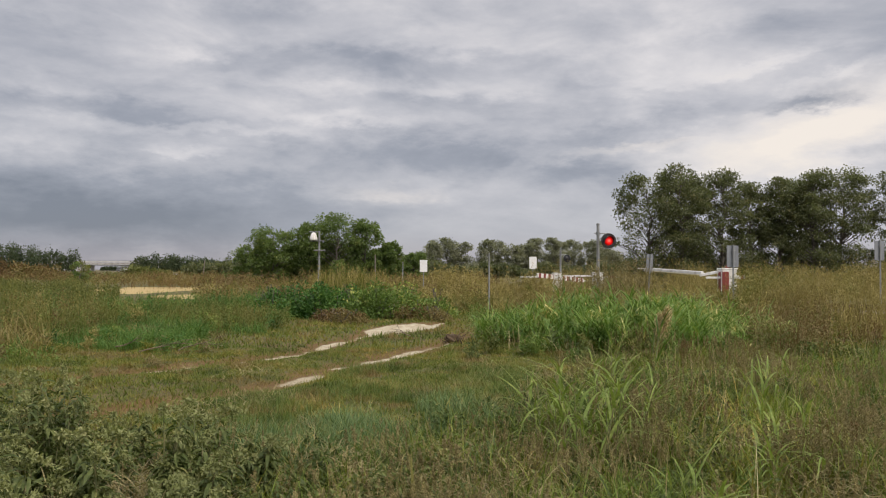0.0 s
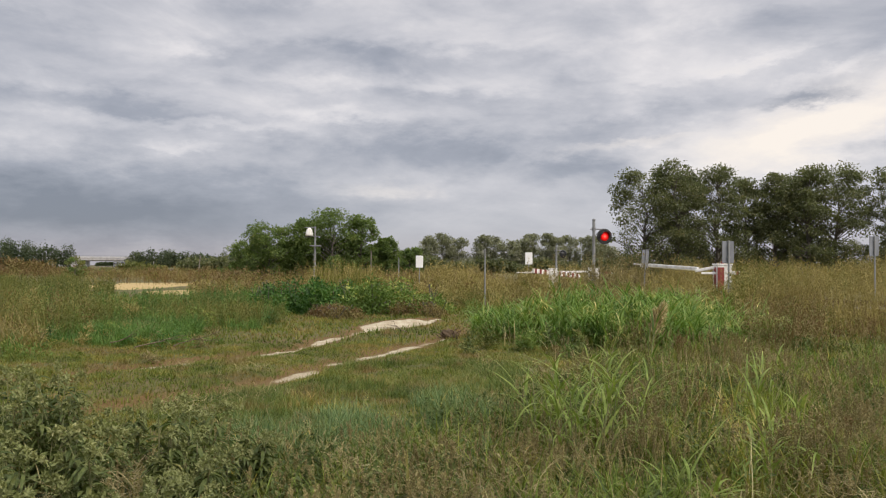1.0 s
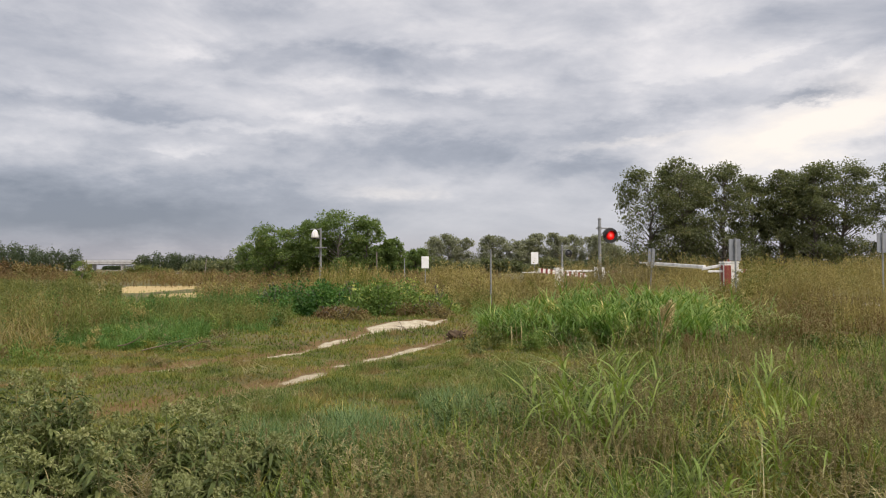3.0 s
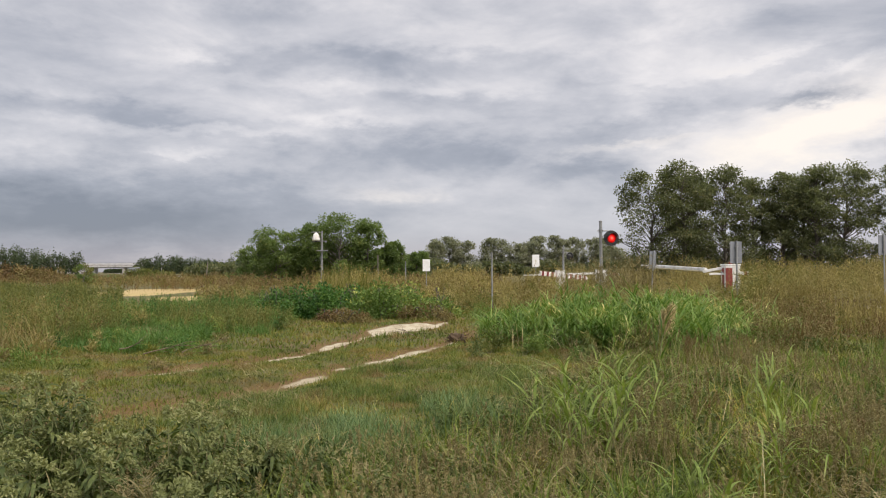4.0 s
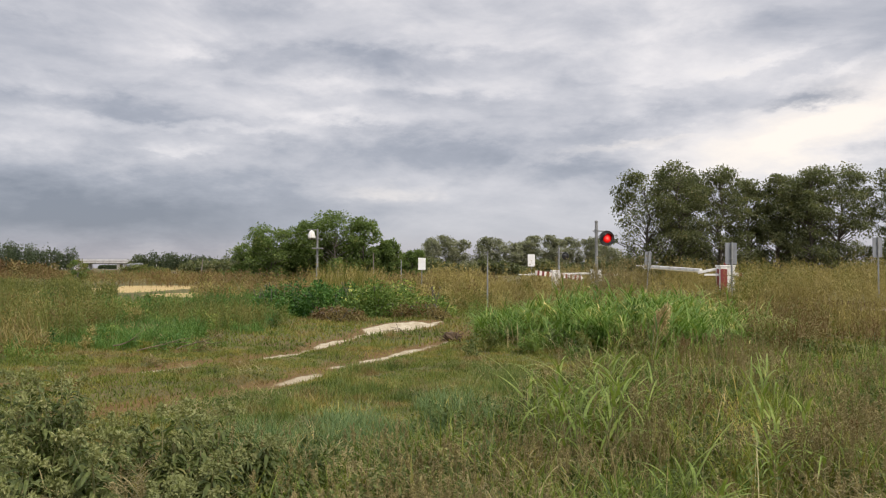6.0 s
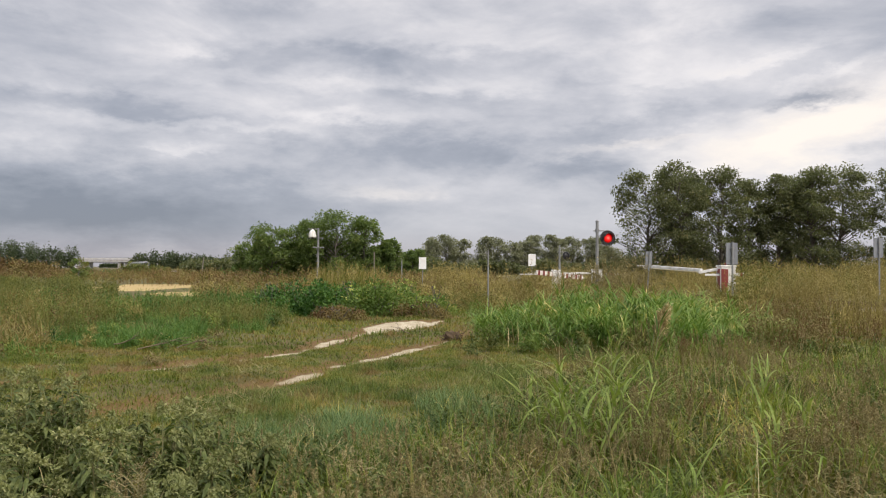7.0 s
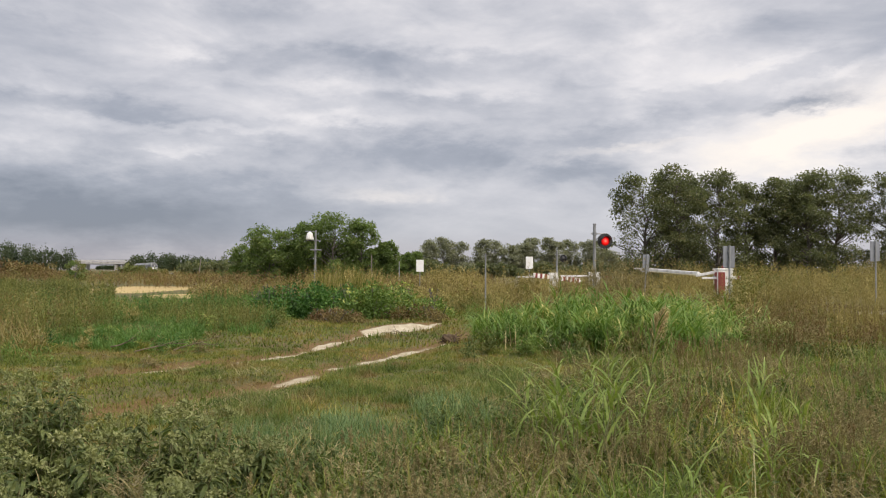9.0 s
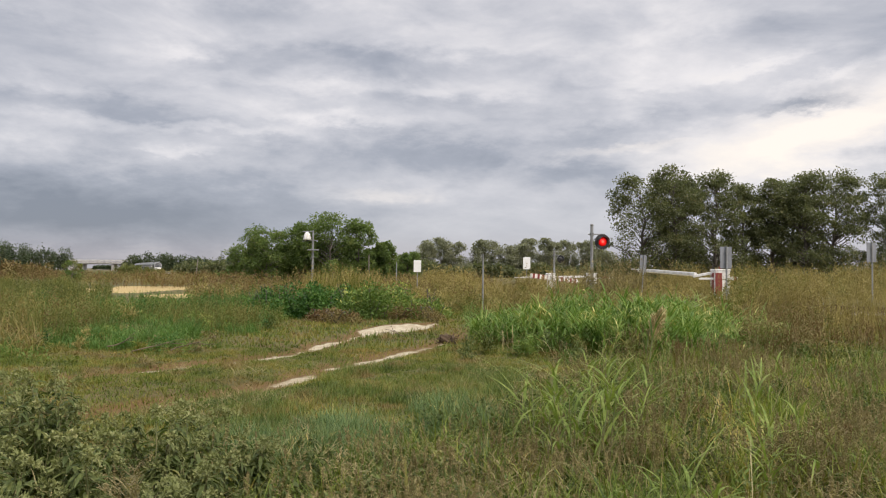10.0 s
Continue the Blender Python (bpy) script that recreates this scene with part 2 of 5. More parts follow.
GRASS_VERGE = foliage("verge_grass", [(0.0, (0.044, 0.075, 0.018)), (0.45, (0.126, 0.179, 0.044)), (0.8, (0.215, 0.234, 0.065)), (1.0, (0.386, 0.280, 0.104))], 0.9, dry=(0.20, 0.150, 0.062))
STRAW_SEED = foliage("straw_seed_head", [(0.0, (0.164, 0.139, 0.060)), (0.5, (0.277, 0.230, 0.107)), (1.0, (0.430, 0.359, 0.184))], 1.8, 0.25)
REED = foliage("reed_leaf", [(0.0, (0.064, 0.122, 0.024)), (0.4, (0.122, 0.215, 0.042)), (0.72, (0.208, 0.294, 0.073)), (0.9, (0.343, 0.358, 0.119)), (1.0, (0.686, 0.572, 0.264))], 0.9)
BROAD = foliage("grey_green_leaf", [(0.0, (0.044, 0.066, 0.017)), (0.45, (0.093, 0.122, 0.036)), (0.8, (0.161, 0.186, 0.061)), (1.0, (0.292, 0.273, 0.104))], 2.0)
SEED = foliage("seed_head", [(0.0, (0.131, 0.114, 0.048)), (0.5, (0.220, 0.178, 0.083)), (0.85, (0.308, 0.250, 0.122)), (1.0, (0.440, 0.378, 0.198))], 1.5, 0.25)
YELLOW_GREEN = foliage("yellow_green_grass", [(0.0, (0.078, 0.086, 0.016)), (0.5, (0.142, 0.143, 0.029)), (1.0, (0.233, 0.199, 0.057))])
LEAFY = foliage("fresh_leaf", [(0.0, (0.063, 0.114, 0.025)), (0.5, (0.127, 0.202, 0.046)), (0.85, (0.202, 0.266, 0.069)), (1.0, (0.354, 0.329, 0.103))], 0.8)
RUST = foliage("rust_weed", [(0.0, (0.101, 0.063, 0.029)), (0.45, (0.177, 0.115, 0.046)), (0.75, (0.188, 0.162, 0.058)), (1.0, (0.284, 0.184, 0.086))], 0.35, 0.2, vary=0.18)
TAN_WEED = foliage("tan_weed", [(0.0, (0.150, 0.122, 0.044)), (0.5, (0.280, 0.224, 0.083)), (0.8, (0.351, 0.289, 0.111)), (1.0, (0.468, 0.370, 0.163))], 0.4, 0.3, vary=0.18)
OLIVE = foliage("olive_weed", [(0.0, (0.065, 0.080, 0.021)), (0.45, (0.130, 0.144, 0.036)), (0.8, (0.194, 0.179, 0.051)), (1.0, (0.279, 0.219, 0.081))], 0.3, 0.25, vary=0.18)
BRAMBLE = foliage("bramble_leaf", [(0.0, (0.027, 0.071, 0.018)), (0.5, (0.062, 0.151, 0.031)), (0.85, (0.117, 0.216, 0.044)), (1.0, (0.235, 0.287, 0.062))], 0.8)
YELLOW = foliage("yellow_leaf", [(0.0, (0.240, 0.270, 0.060)), (0.6, (0.400, 0.420, 0.110)), (1.0, (0.520, 0.520, 0.200))], 1.0)
CROWN = foliage("tree_leaf", [(0.0, (0.087, 0.103, 0.058)), (0.5, (0.139, 0.153, 0.081)), (0.85, (0.192, 0.199, 0.106)), (1.0, (0.249, 0.225, 0.115))], 0.4, 0.5)
CROWN_GREEN = foliage("bright_tree_leaf", [(0.0, (0.086, 0.130, 0.043)), (0.5, (0.136, 0.193, 0.062)), (0.85, (0.193, 0.248, 0.082)), (1.0, (0.272, 0.284, 0.101))], 0.4, 0.5)
# poplar leaves paled and greyed: the haze of distance put into their colour
CROWN_HAZED = foliage("hazed_poplar_leaf", [(0.0, (0.196, 0.206, 0.154)), (0.5, (0.259, 0.264, 0.196)), (0.85, (0.321, 0.316, 0.244)), (1.0, (0.376, 0.342, 0.272))], 0.15, 0.5)
FAR_LEAF = foliage("far_wood_leaf", [(0.0, (0.052, 0.074, 0.043)), (0.5, (0.076, 0.100, 0.056)), (1.0, (0.118, 0.130, 0.074))], 0.05, 0.45)
CANE = foliage("cane_leaf", [(0.0, (0.109, 0.162, 0.032)), (0.45, (0.187, 0.255, 0.056)), (0.8, (0.286, 0.326, 0.092)), (1.0, (0.493, 0.444, 0.177))], 2.0)
BARK = bark_material()
PALE_BARK = plain("pale_poplar_bark", (0.36, 0.34, 0.30), (0.16, 0.15, 0.13), 0.9, scale=2.0)
SOIL = ground_material()
BALLAST = plain("ballast_stone", (0.40, 0.37, 0.34), (0.16, 0.14, 0.125), 0.95, scale=7.0)
RAIL = plain("rusty_rail_steel", (0.16, 0.10, 0.075), (0.07, 0.045, 0.035), 0.6, 0.6, 8.0)
SLEEPER = plain("concrete_sleeper", (0.36, 0.33, 0.29), (0.20, 0.18, 0.16), 0.9, scale=5.0)
STEEL = plain("galvanised_steel", (0.302, 0.310, 0.310), (0.194, 0.187, 0.180), 0.5, 0.5, 5.0, True)
DULL_GREY = plain("dull_grey_sheet", (0.24, 0.255, 0.275), (0.16, 0.17, 0.185), 0.6, 0.3, 3.0, True)
WHITE = plain("white_paint", (0.80, 0.79, 0.76), (0.52, 0.49, 0.43), 0.5, 0.0, 3.5, True)
SIGN_WHITE = plain("white_sign_enamel", (0.84, 0.84, 0.83), (0.74, 0.73, 0.70), 0.35, 0.0, 2.0)
CREAM = plain("yellowed_white_paint", (0.74, 0.68, 0.50), (0.50, 0.42, 0.22), 0.55, 0.0, 4.0)
RED = plain("faded_red_paint", (0.235, 0.036, 0.028), (0.160, 0.028, 0.024), 0.5, 0.0, 4.0, True)
BLACK = plain("black_lamp_housing", (0.018, 0.018, 0.019), (0.04, 0.038, 0.036), 0.45, 0.0, 6.0)
CONCRETE = plain("weathered_concrete", (0.368, 0.352, 0.336), (0.224, 0.212, 0.201), 0.9, 0.0, 0.5, True)
PALE_CONCRETE = plain("pale_concrete", (0.493, 0.484, 0.479), (0.357, 0.348, 0.339), 0.85, 0.0, 0.6, True)
WOOD = plain("grey_weathered_wood", (0.23, 0.20, 0.165), (0.12, 0.10, 0.085), 0.9, 0.0, 6.0, True)
DEAD = plain("dead_branch_wood", (0.17, 0.125, 0.082), (0.10, 0.072, 0.048), 0.9, 0.0, 9.0)
ROOT = plain("dark_earthy_root", (0.10, 0.066, 0.038), (0.05, 0.034, 0.022), 0.95, 0.0, 9.0)
TRAIN_WHITE = plain("train_white_paint", (0.74, 0.75, 0.75), (0.60, 0.60, 0.59), 0.35, 0.0, 0.8)
TRAIN_SIDE = plain("train_side_paint", (0.20, 0.21, 0.21), (0.13, 0.13, 0.125), 0.5, 0.0, 0.8)
TRAIN_GREY = plain("train_roof_grey", (0.30, 0.31, 0.32), (0.20, 0.20, 0.20), 0.6, 0.1, 1.0)
TRAIN_DARK = plain("train_underframe_black", (0.03, 0.03, 0.032), (0.06, 0.055, 0.05), 0.6, 0.3, 2.0)
GLASS = plain("dark_train_glass", (0.02, 0.024, 0.028), (0.035, 0.04, 0.045), 0.12, 0.0, 1.0)
RED_LIGHT = lamp_material("red_signal_lens", (0.75, 0.010, 0.010), 1.5)
WHITE_LIGHT = lamp_material("white_headlamp_lens", (1.0, 0.98, 0.92), 1.5)


# ---- building blocks ----
def mesh_object(name, verts, faces, mat, parent=None, label="", smooth=False):
    """A mesh from numpy arrays; every face has the same number of corners."""
    verts, faces = np.asarray(verts, np.float32), np.asarray(faces, np.int32)
    me = bpy.data.meshes.new(name)
    n, k = faces.shape
    me.vertices.add(len(verts))
    me.vertices.foreach_set("co", verts.ravel())
    me.loops.add(n * k)
    me.loops.foreach_set("vertex_index", faces.ravel())
    me.polygons.add(n)
    me.polygons.foreach_set("loop_start", np.arange(0, n * k, k, dtype=np.int32))
    me.polygons.foreach_set("use_smooth", np.full(n, smooth))
    me.update(calc_edges=True)
    me.materials.append(mat)
    ob = new(name, me)
    ob.parent = parent
    return tagged(ob, label)


def part(name, bm, mat, parent=None, label="", smooth=False):
    me = bpy.data.meshes.new(name)
    bmesh.ops.recalc_face_normals(bm, faces=bm.faces)
    for f in bm.faces:
        f.smooth = smooth
    bm.to_mesh(me)
    bm.free()
    me.materials.append(mat)
    ob = new(name, me)
    ob.parent = parent
    return tagged(ob, label)


def thing(name, m, label, category, group="", kind=""):
    ob = new(name)
    ob.empty_display_size = 0.2
    ob.matrix_world = m
    return tagged(ob, label, category, group, kind)


def box(size, at=(0, 0, 0), edge=0.01, bm=None, turn=None):
    bm = bm or bmesh.new()
    m = Matrix.Translation(at) @ (turn or Matrix.Identity(4)) @ Matrix.Diagonal((*size, 1))
    made = bmesh.ops.create_cube(bm, size=1.0, matrix=m)["verts"]
    if edge:
        edges = list({e for v in made for e in v.link_edges})
        bmesh.ops.bevel(bm, geom=edges, offset=edge, segments=2, affect="EDGES", profile=0.5)
    return bm


def tube(a, b, r1, r2=None, sides=12, bm=None):
    """A capped round bar from a to b."""
    bm = bm or bmesh.new()
    a, b = Vector(a), Vector(b)
    r2 = r1 if r2 is None else r2
    turn = (b - a).to_track_quat("Z", "Y").to_matrix().to_4x4()
    bmesh.ops.create_cone(bm, cap_ends=True, segments=sides, radius1=r1, radius2=r2, depth=(b - a).length, matrix=Matrix.Translation((a + b) / 2) @ turn)
    return bm


def lathe(profile, sides=24, axis="z", bm=None):
    """Turns (radius, height) pairs about an axis; y points away from the viewer."""
    bm = bm or bmesh.new()
    rings = []
    for r, h in profile:
        ring = []
        for i in range(sides):
            a = 2 * math.pi * i / sides
            ring.append(bm.verts.new((r * math.cos(a), r * math.sin(a), h) if axis == "z" else (r * math.cos(a), h, r * math.sin(a))))
        rings.append(ring)
    for lo, hi in zip(rings, rings[1:]):
        for i in range(sides):
            bm.faces.new((lo[i], lo[(i + 1) % sides], hi[(i + 1) % sides], hi[i]))
    bm.faces.new(rings[0])
    bm.faces.new(rings[-1])
    return bm


# ---- ground ----
RUT_UPPER = [(-9.0, 9.0), (-5.8, 10.7), (-5.1, 12.0), (-4.2, 13.4), (-3.25, 14.7), (-2.75, 16.0), (-2.4, 17.8), (-1.9, 19.4), (-1.0, 21.7), (0.1, 23.9), (1.2, 25.6), (3.0, 29.5), (5.5, 33.0), (9.0, 38.0)]
RUT_LOWER = [(-5.5, 7.4), (-3.9, 8.6), (-2.9, 9.9), (-2.5, 10.9), (-2.2, 11.5), (-1.9, 12.9), (-1.33, 14.0), (-0.5, 15.7), (0.25, 17.6), (0.7, 20.1), (2.4, 25.0), (5.6, 31.0)]
TRACK_SLOPE, TRACK_AT_ZERO = -0.496, 32.9


def track_x(y):
    """Where the railway's middle lies, at the depth y."""
    return TRACK_AT_ZERO + TRACK_SLOPE * y


def line_distance(x, y, line):
    best = np.full(np.shape(x), 1e9)
    for (ax, ay), (bx, by) in zip(line, line[1:]):
        dx, dy = bx - ax, by - ay
        u = np.clip(((x - ax) * dx + (y - ay) * dy) / (dx * dx + dy * dy), 0, 1)
        best = np.minimum(best, np.hypot(x - ax - u * dx, y - ay - u * dy))
    return best


def smooth_step(v, lo, hi):
    u = np.clip((v - lo) / (hi - lo), 0, 1)
    return u * u * (3 - 2 * u)


def waves(x, y, s, k=0.0):
    return (np.sin(x * s + 1.3 * np.sin(y * s * 0.7 + k)) + np.sin(y * s * 1.1 + 1.7 * np.sin(x * s * 0.6 - k) + k)) * 0.5


def sand_mask(x, y):
    low, high = line_distance(x, y, RUT_LOWER), line_distance(x, y, RUT_UPPER)
    lower = (1 - smooth_step(low, 0.04, 0.50)) * (1 - 0.3 * smooth_step(y, 17.3, 18.6)) * (1 - 0.28 * np.exp(-((y - 12.5) / 0.45) ** 2))
    upper = 1 - smooth_step(high, 0.02, 0.52)
    pan = 1 - smooth_step(np.hypot((x + 1.15 - (y - 21.5) * 0.35) / 1.1, (y - 21.5) / 2.4), 0.55, 1.15)
    worn = 0.78 + 0.22 * smooth_step(waves(x, y, 1.9, 2.0) + 0.5 * waves(x, y, 5.3), -0.6, 0.3)
    fade = smooth_step(y, 10.4, 11.8) * 0.36 + 0.62 - 0.10 * smooth_step(-x, 4.4, 5.2)
    bare = (0.50 + 0.14 * waves(x, y, 2.7, 1.0)) * (1 - smooth_step(np.minimum(low, high), 0.24, 0.76))
    return np.clip(np.maximum(np.maximum(np.maximum(lower, upper) * worn * fade, pan), bare), 0, 1)


def stubble_mask(x, y):
    return (1 - smooth_step(np.abs(y - 58 - 0.10 * (x + 24)), 8, 10)) * (1 - smooth_step(np.abs(x + 24.2), 3.2, 4.6)) + (1 - smooth_step(np.hypot((x + 14.5) / 4.0, (y - 46) / 4.5), 0.8, 1.1))


def height(x, y):
    """The lie of the land."""
    near = 1 - smooth_step(np.hypot(x, y), 60, 160)
    z = 0.035 * waves(x, y, 0.8) + 0.02 * waves(x, y, 2.3, 1.0) + 0.012 * waves(x, y, 6.1, 3.0)
    ruts = np.minimum(line_distance(x, y, RUT_UPPER), line_distance(x, y, RUT_LOWER))
    z = z - 0.09 * (1 - smooth_step(ruts, 0.1, 0.7))
    z = z + 0.14 * (1 - smooth_step(np.hypot((x - 3.6) / 3.6, (y - 16.5) / 3.0), 0.3, 1.0))
    return z * near * (1 - 0.85 * smooth_step(np.hypot(x, y), 28, 46))


def make_ground():
    ang = np.concatenate([np.linspace(-math.pi, -0.75, 50)[:-1], np.linspace(-0.75, 0.75, 330), np.linspace(0.75, math.pi, 50)[1:-1]])
    rad = np.concatenate([[0.0, 0.5, 1.0, 2.0], np.geomspace(3.0, 60, 230), np.geomspace(63, 4500, 40)])
    A, R = np.meshgrid(ang, rad)
    X, Y = R * np.sin(A), R * np.cos(A)
    Z = height(X, Y)
    nr, na = X.shape
    verts = np.stack([X.ravel(), Y.ravel(), Z.ravel()], 1)
    i, j = np.meshgrid(np.arange(nr - 1), np.arange(na), indexing="ij")
    k = (j + 1) % na
    faces = np.stack([i * na + j, i * na + k, (i + 1) * na + k, (i + 1) * na + j], -1).reshape(-1, 4)[:, ::-1]
    ob = mesh_object("ground", verts, faces, SOIL, smooth=True)
    for name, mask in (("sand", sand_mask), ("stubble", stubble_mask)):
        attr = ob.data.attributes.new(name, "FLOAT", "POINT")
        attr.data.foreach_set("value", mask(X, Y).ravel().astype(np.float32))
    tagged(ob, "grassy field soil with pale sandy cart ruts and stubble", "ground", kind="structure")


make_ground()


# ---- vegetation builders ----
def rng_of(seed):
    return np.random.default_rng(seed)


def scatter(rng, n, x0, x1, y0, y1, keep=None, clump=0.0):
    """n places in a rectangle of the plan; clump draws them together into tufts."""
    out = np.zeros((0, 2))
    while len(out) < n:
        p = np.stack([rng.uniform(x0, x1, 2 * n), rng.uniform(y0, y1, 2 * n)], 1)
        if clump:
            heads = np.stack([rng.uniform(x0, x1, max(n // 45, 3)), rng.uniform(y0, y1, max(n // 45, 3))], 1)
            which = rng.integers(0, len(heads), 2 * n)
            near = heads[which] + rng.normal(0, clump, (2 * n, 2))
            p = np.where(rng.random((2 * n, 1)) < 0.75, near, p)
        if keep is not None:
            p = p[keep(p[:, 0], p[:, 1])]
        out = np.concatenate([out, p])
    p = out[:n]
    return np.column_stack([p, height(p[:, 0], p[:, 1]) - 0.01])


def blades(rng, base, length, width, lean=(0.1, 0.7), bend=0.6, segs=3):
    """Tapering bent blades: arrays of vertices and triangles."""
    n = len(base)
    L = length if np.ndim(length) else np.full(n, length)
    W = width if np.ndim(width) else np.full(n, width)
    az = rng.uniform(0, 2 * math.pi, n)
    tilt = rng.uniform(*lean, n)
    curve = bend * rng.uniform(0.3, 1.5, n)
    out = np.stack([np.cos(az), np.sin(az), np.zeros(n)], 1)
    turn = az + math.pi / 2 + rng.normal(0, 0.5, n)
    side = np.stack([np.cos(turn), np.sin(turn), np.zeros(n)], 1)
    pos, rows = base.astype(float).copy(), []
    for s in range(segs + 1):
        u = s / segs
        w = W * (1 - u) ** 0.7 * 0.5
        if s < segs:
            rows.append(pos - side * w[:, None])
            rows.append(pos + side * w[:, None])
        else:
            rows.append(pos)
        a = tilt + curve * u
        pos = pos + (out * np.sin(a)[:, None] + np.array([0, 0, 1]) * np.cos(a)[:, None]) * (L / segs)[:, None]
    k = 2 * segs + 1
    verts = np.stack(rows, 1).reshape(-1, 3)
    tri = []
    for s in range(segs - 1):
        a = 2 * s
        tri += [(a, a + 1, a + 3), (a, a + 3, a + 2)]
    tri.append((2 * segs - 2, 2 * segs - 1, 2 * segs))
    faces = (np.arange(n)[:, None, None] * k + np.array(tri)[None]).reshape(-1, 3)
    return verts, faces


def leaves(rng, base, length, width, out=None, droop=0.0, spread=1.0):
    """Folded pointed leaves, each of two triangles along the midrib."""
    n = len(base)
    d = rng.normal(0, 1, (n, 3)) * spread
    if out is not None:
        d = d + out
    d[:, 2] -= droop
    d /= np.linalg.norm(d, axis=1, keepdims=True) + 1e-9
    up = rng.normal(0, 0.5, (n, 3)) + np.array([0, 0, 1.0])
    s = np.cross(d, up)
    s /= np.linalg.norm(s, axis=1, keepdims=True) + 1e-9
    nrm = np.cross(s, d)
    L = (length * rng.uniform(0.6, 1.3, n))[:, None]
    W = (width * rng.uniform(0.6, 1.3, n))[:, None]
    mid = base + d * L * 0.45
    v = np.stack([base, mid + s * W * 0.5 + nrm * W * 0.18, base + d * L, mid - s * W * 0.5 + nrm * W * 0.18], 1).reshape(-1, 3)
    f = (np.arange(n)[:, None, None] * 4 + np.array([(0, 1, 2), (0, 2, 3)])[None]).reshape(-1, 3)
    return v, f


def joined(*pairs):
    vs, fs, k = [], [], 0
    for v, f in pairs:
        vs.append(v)
        fs.append(f + k)
        k += len(v)
    return np.concatenate(vs), np.concatenate(fs)


def along(rng, base, tall, count, lo, hi, drift=0.12):
    """count places up each stem between the shares lo and hi of its height."""
    n = len(base)
    u = rng.uniform(lo, hi, (n, count))
    lean = rng.normal(0, drift, (n, 1, 2)) * tall[:, None, None]
    p = np.repeat(base[:, None, :], count, 1).astype(float)
    p[:, :, 2] += u * tall[:, None]
    p[:, :, :2] += lean * (u ** 1.5)[:, :, None]
    return p.reshape(-1, 3)


def stuff(name, pair, mat, label, category):
    return tagged(mesh_object(name, *pair, mat), label, category, kind="stuff")


def off_sand(x, y):
    return sand_mask(x, y) < 0.24 + 0.44 * np.abs(np.sin(x * 9973.1 + y * 7919.7)) ** 1.5


def meadow_edge(y):
    """Where the rank meadow ends and the mown verge begins, at the depth y."""
    return np.interp(y, [3.5, 5.4, 6.7, 7.7, 9.0, 9.8, 13.5, 16.0], [-2.3, -1.9, -1.0, 0.0, 0.75, 1.4, 2.9, 3.4]) + 0.25 * np.sin(y * 3.7) + 0.15 * np.sin(y * 9.1)


def in_view(x, y, margin=1.5):
    return np.abs(x) < 0.62 * y + margin


# ---- trees ----
def limb(points, radii, sides=7):
    """A bent tapering limb as arrays of triangles."""
    rings, n = [], len(points)
    pts = [Vector(p) for p in points]
    for i, (p, r) in enumerate(zip(pts, radii)):
        way = (pts[min(i + 1, n - 1)] - pts[max(i - 1, 0)]).normalized()
        a = way.orthogonal().normalized()
        b = way.cross(a)
        rings.append([p + (a * math.cos(t) + b * math.sin(t)) * r for t in (2 * math.pi * k / sides for k in range(sides))])
    v = np.array([list(q) for ring in rings for q in ring])
    f = []
    for i in range(n - 1):
        for k in range(sides):
            a, b = i * sides + k, i * sides + (k + 1) % sides
            f += [(a, b, b + sides), (a, b + sides, a + sides)]
    return v, np.array(f)


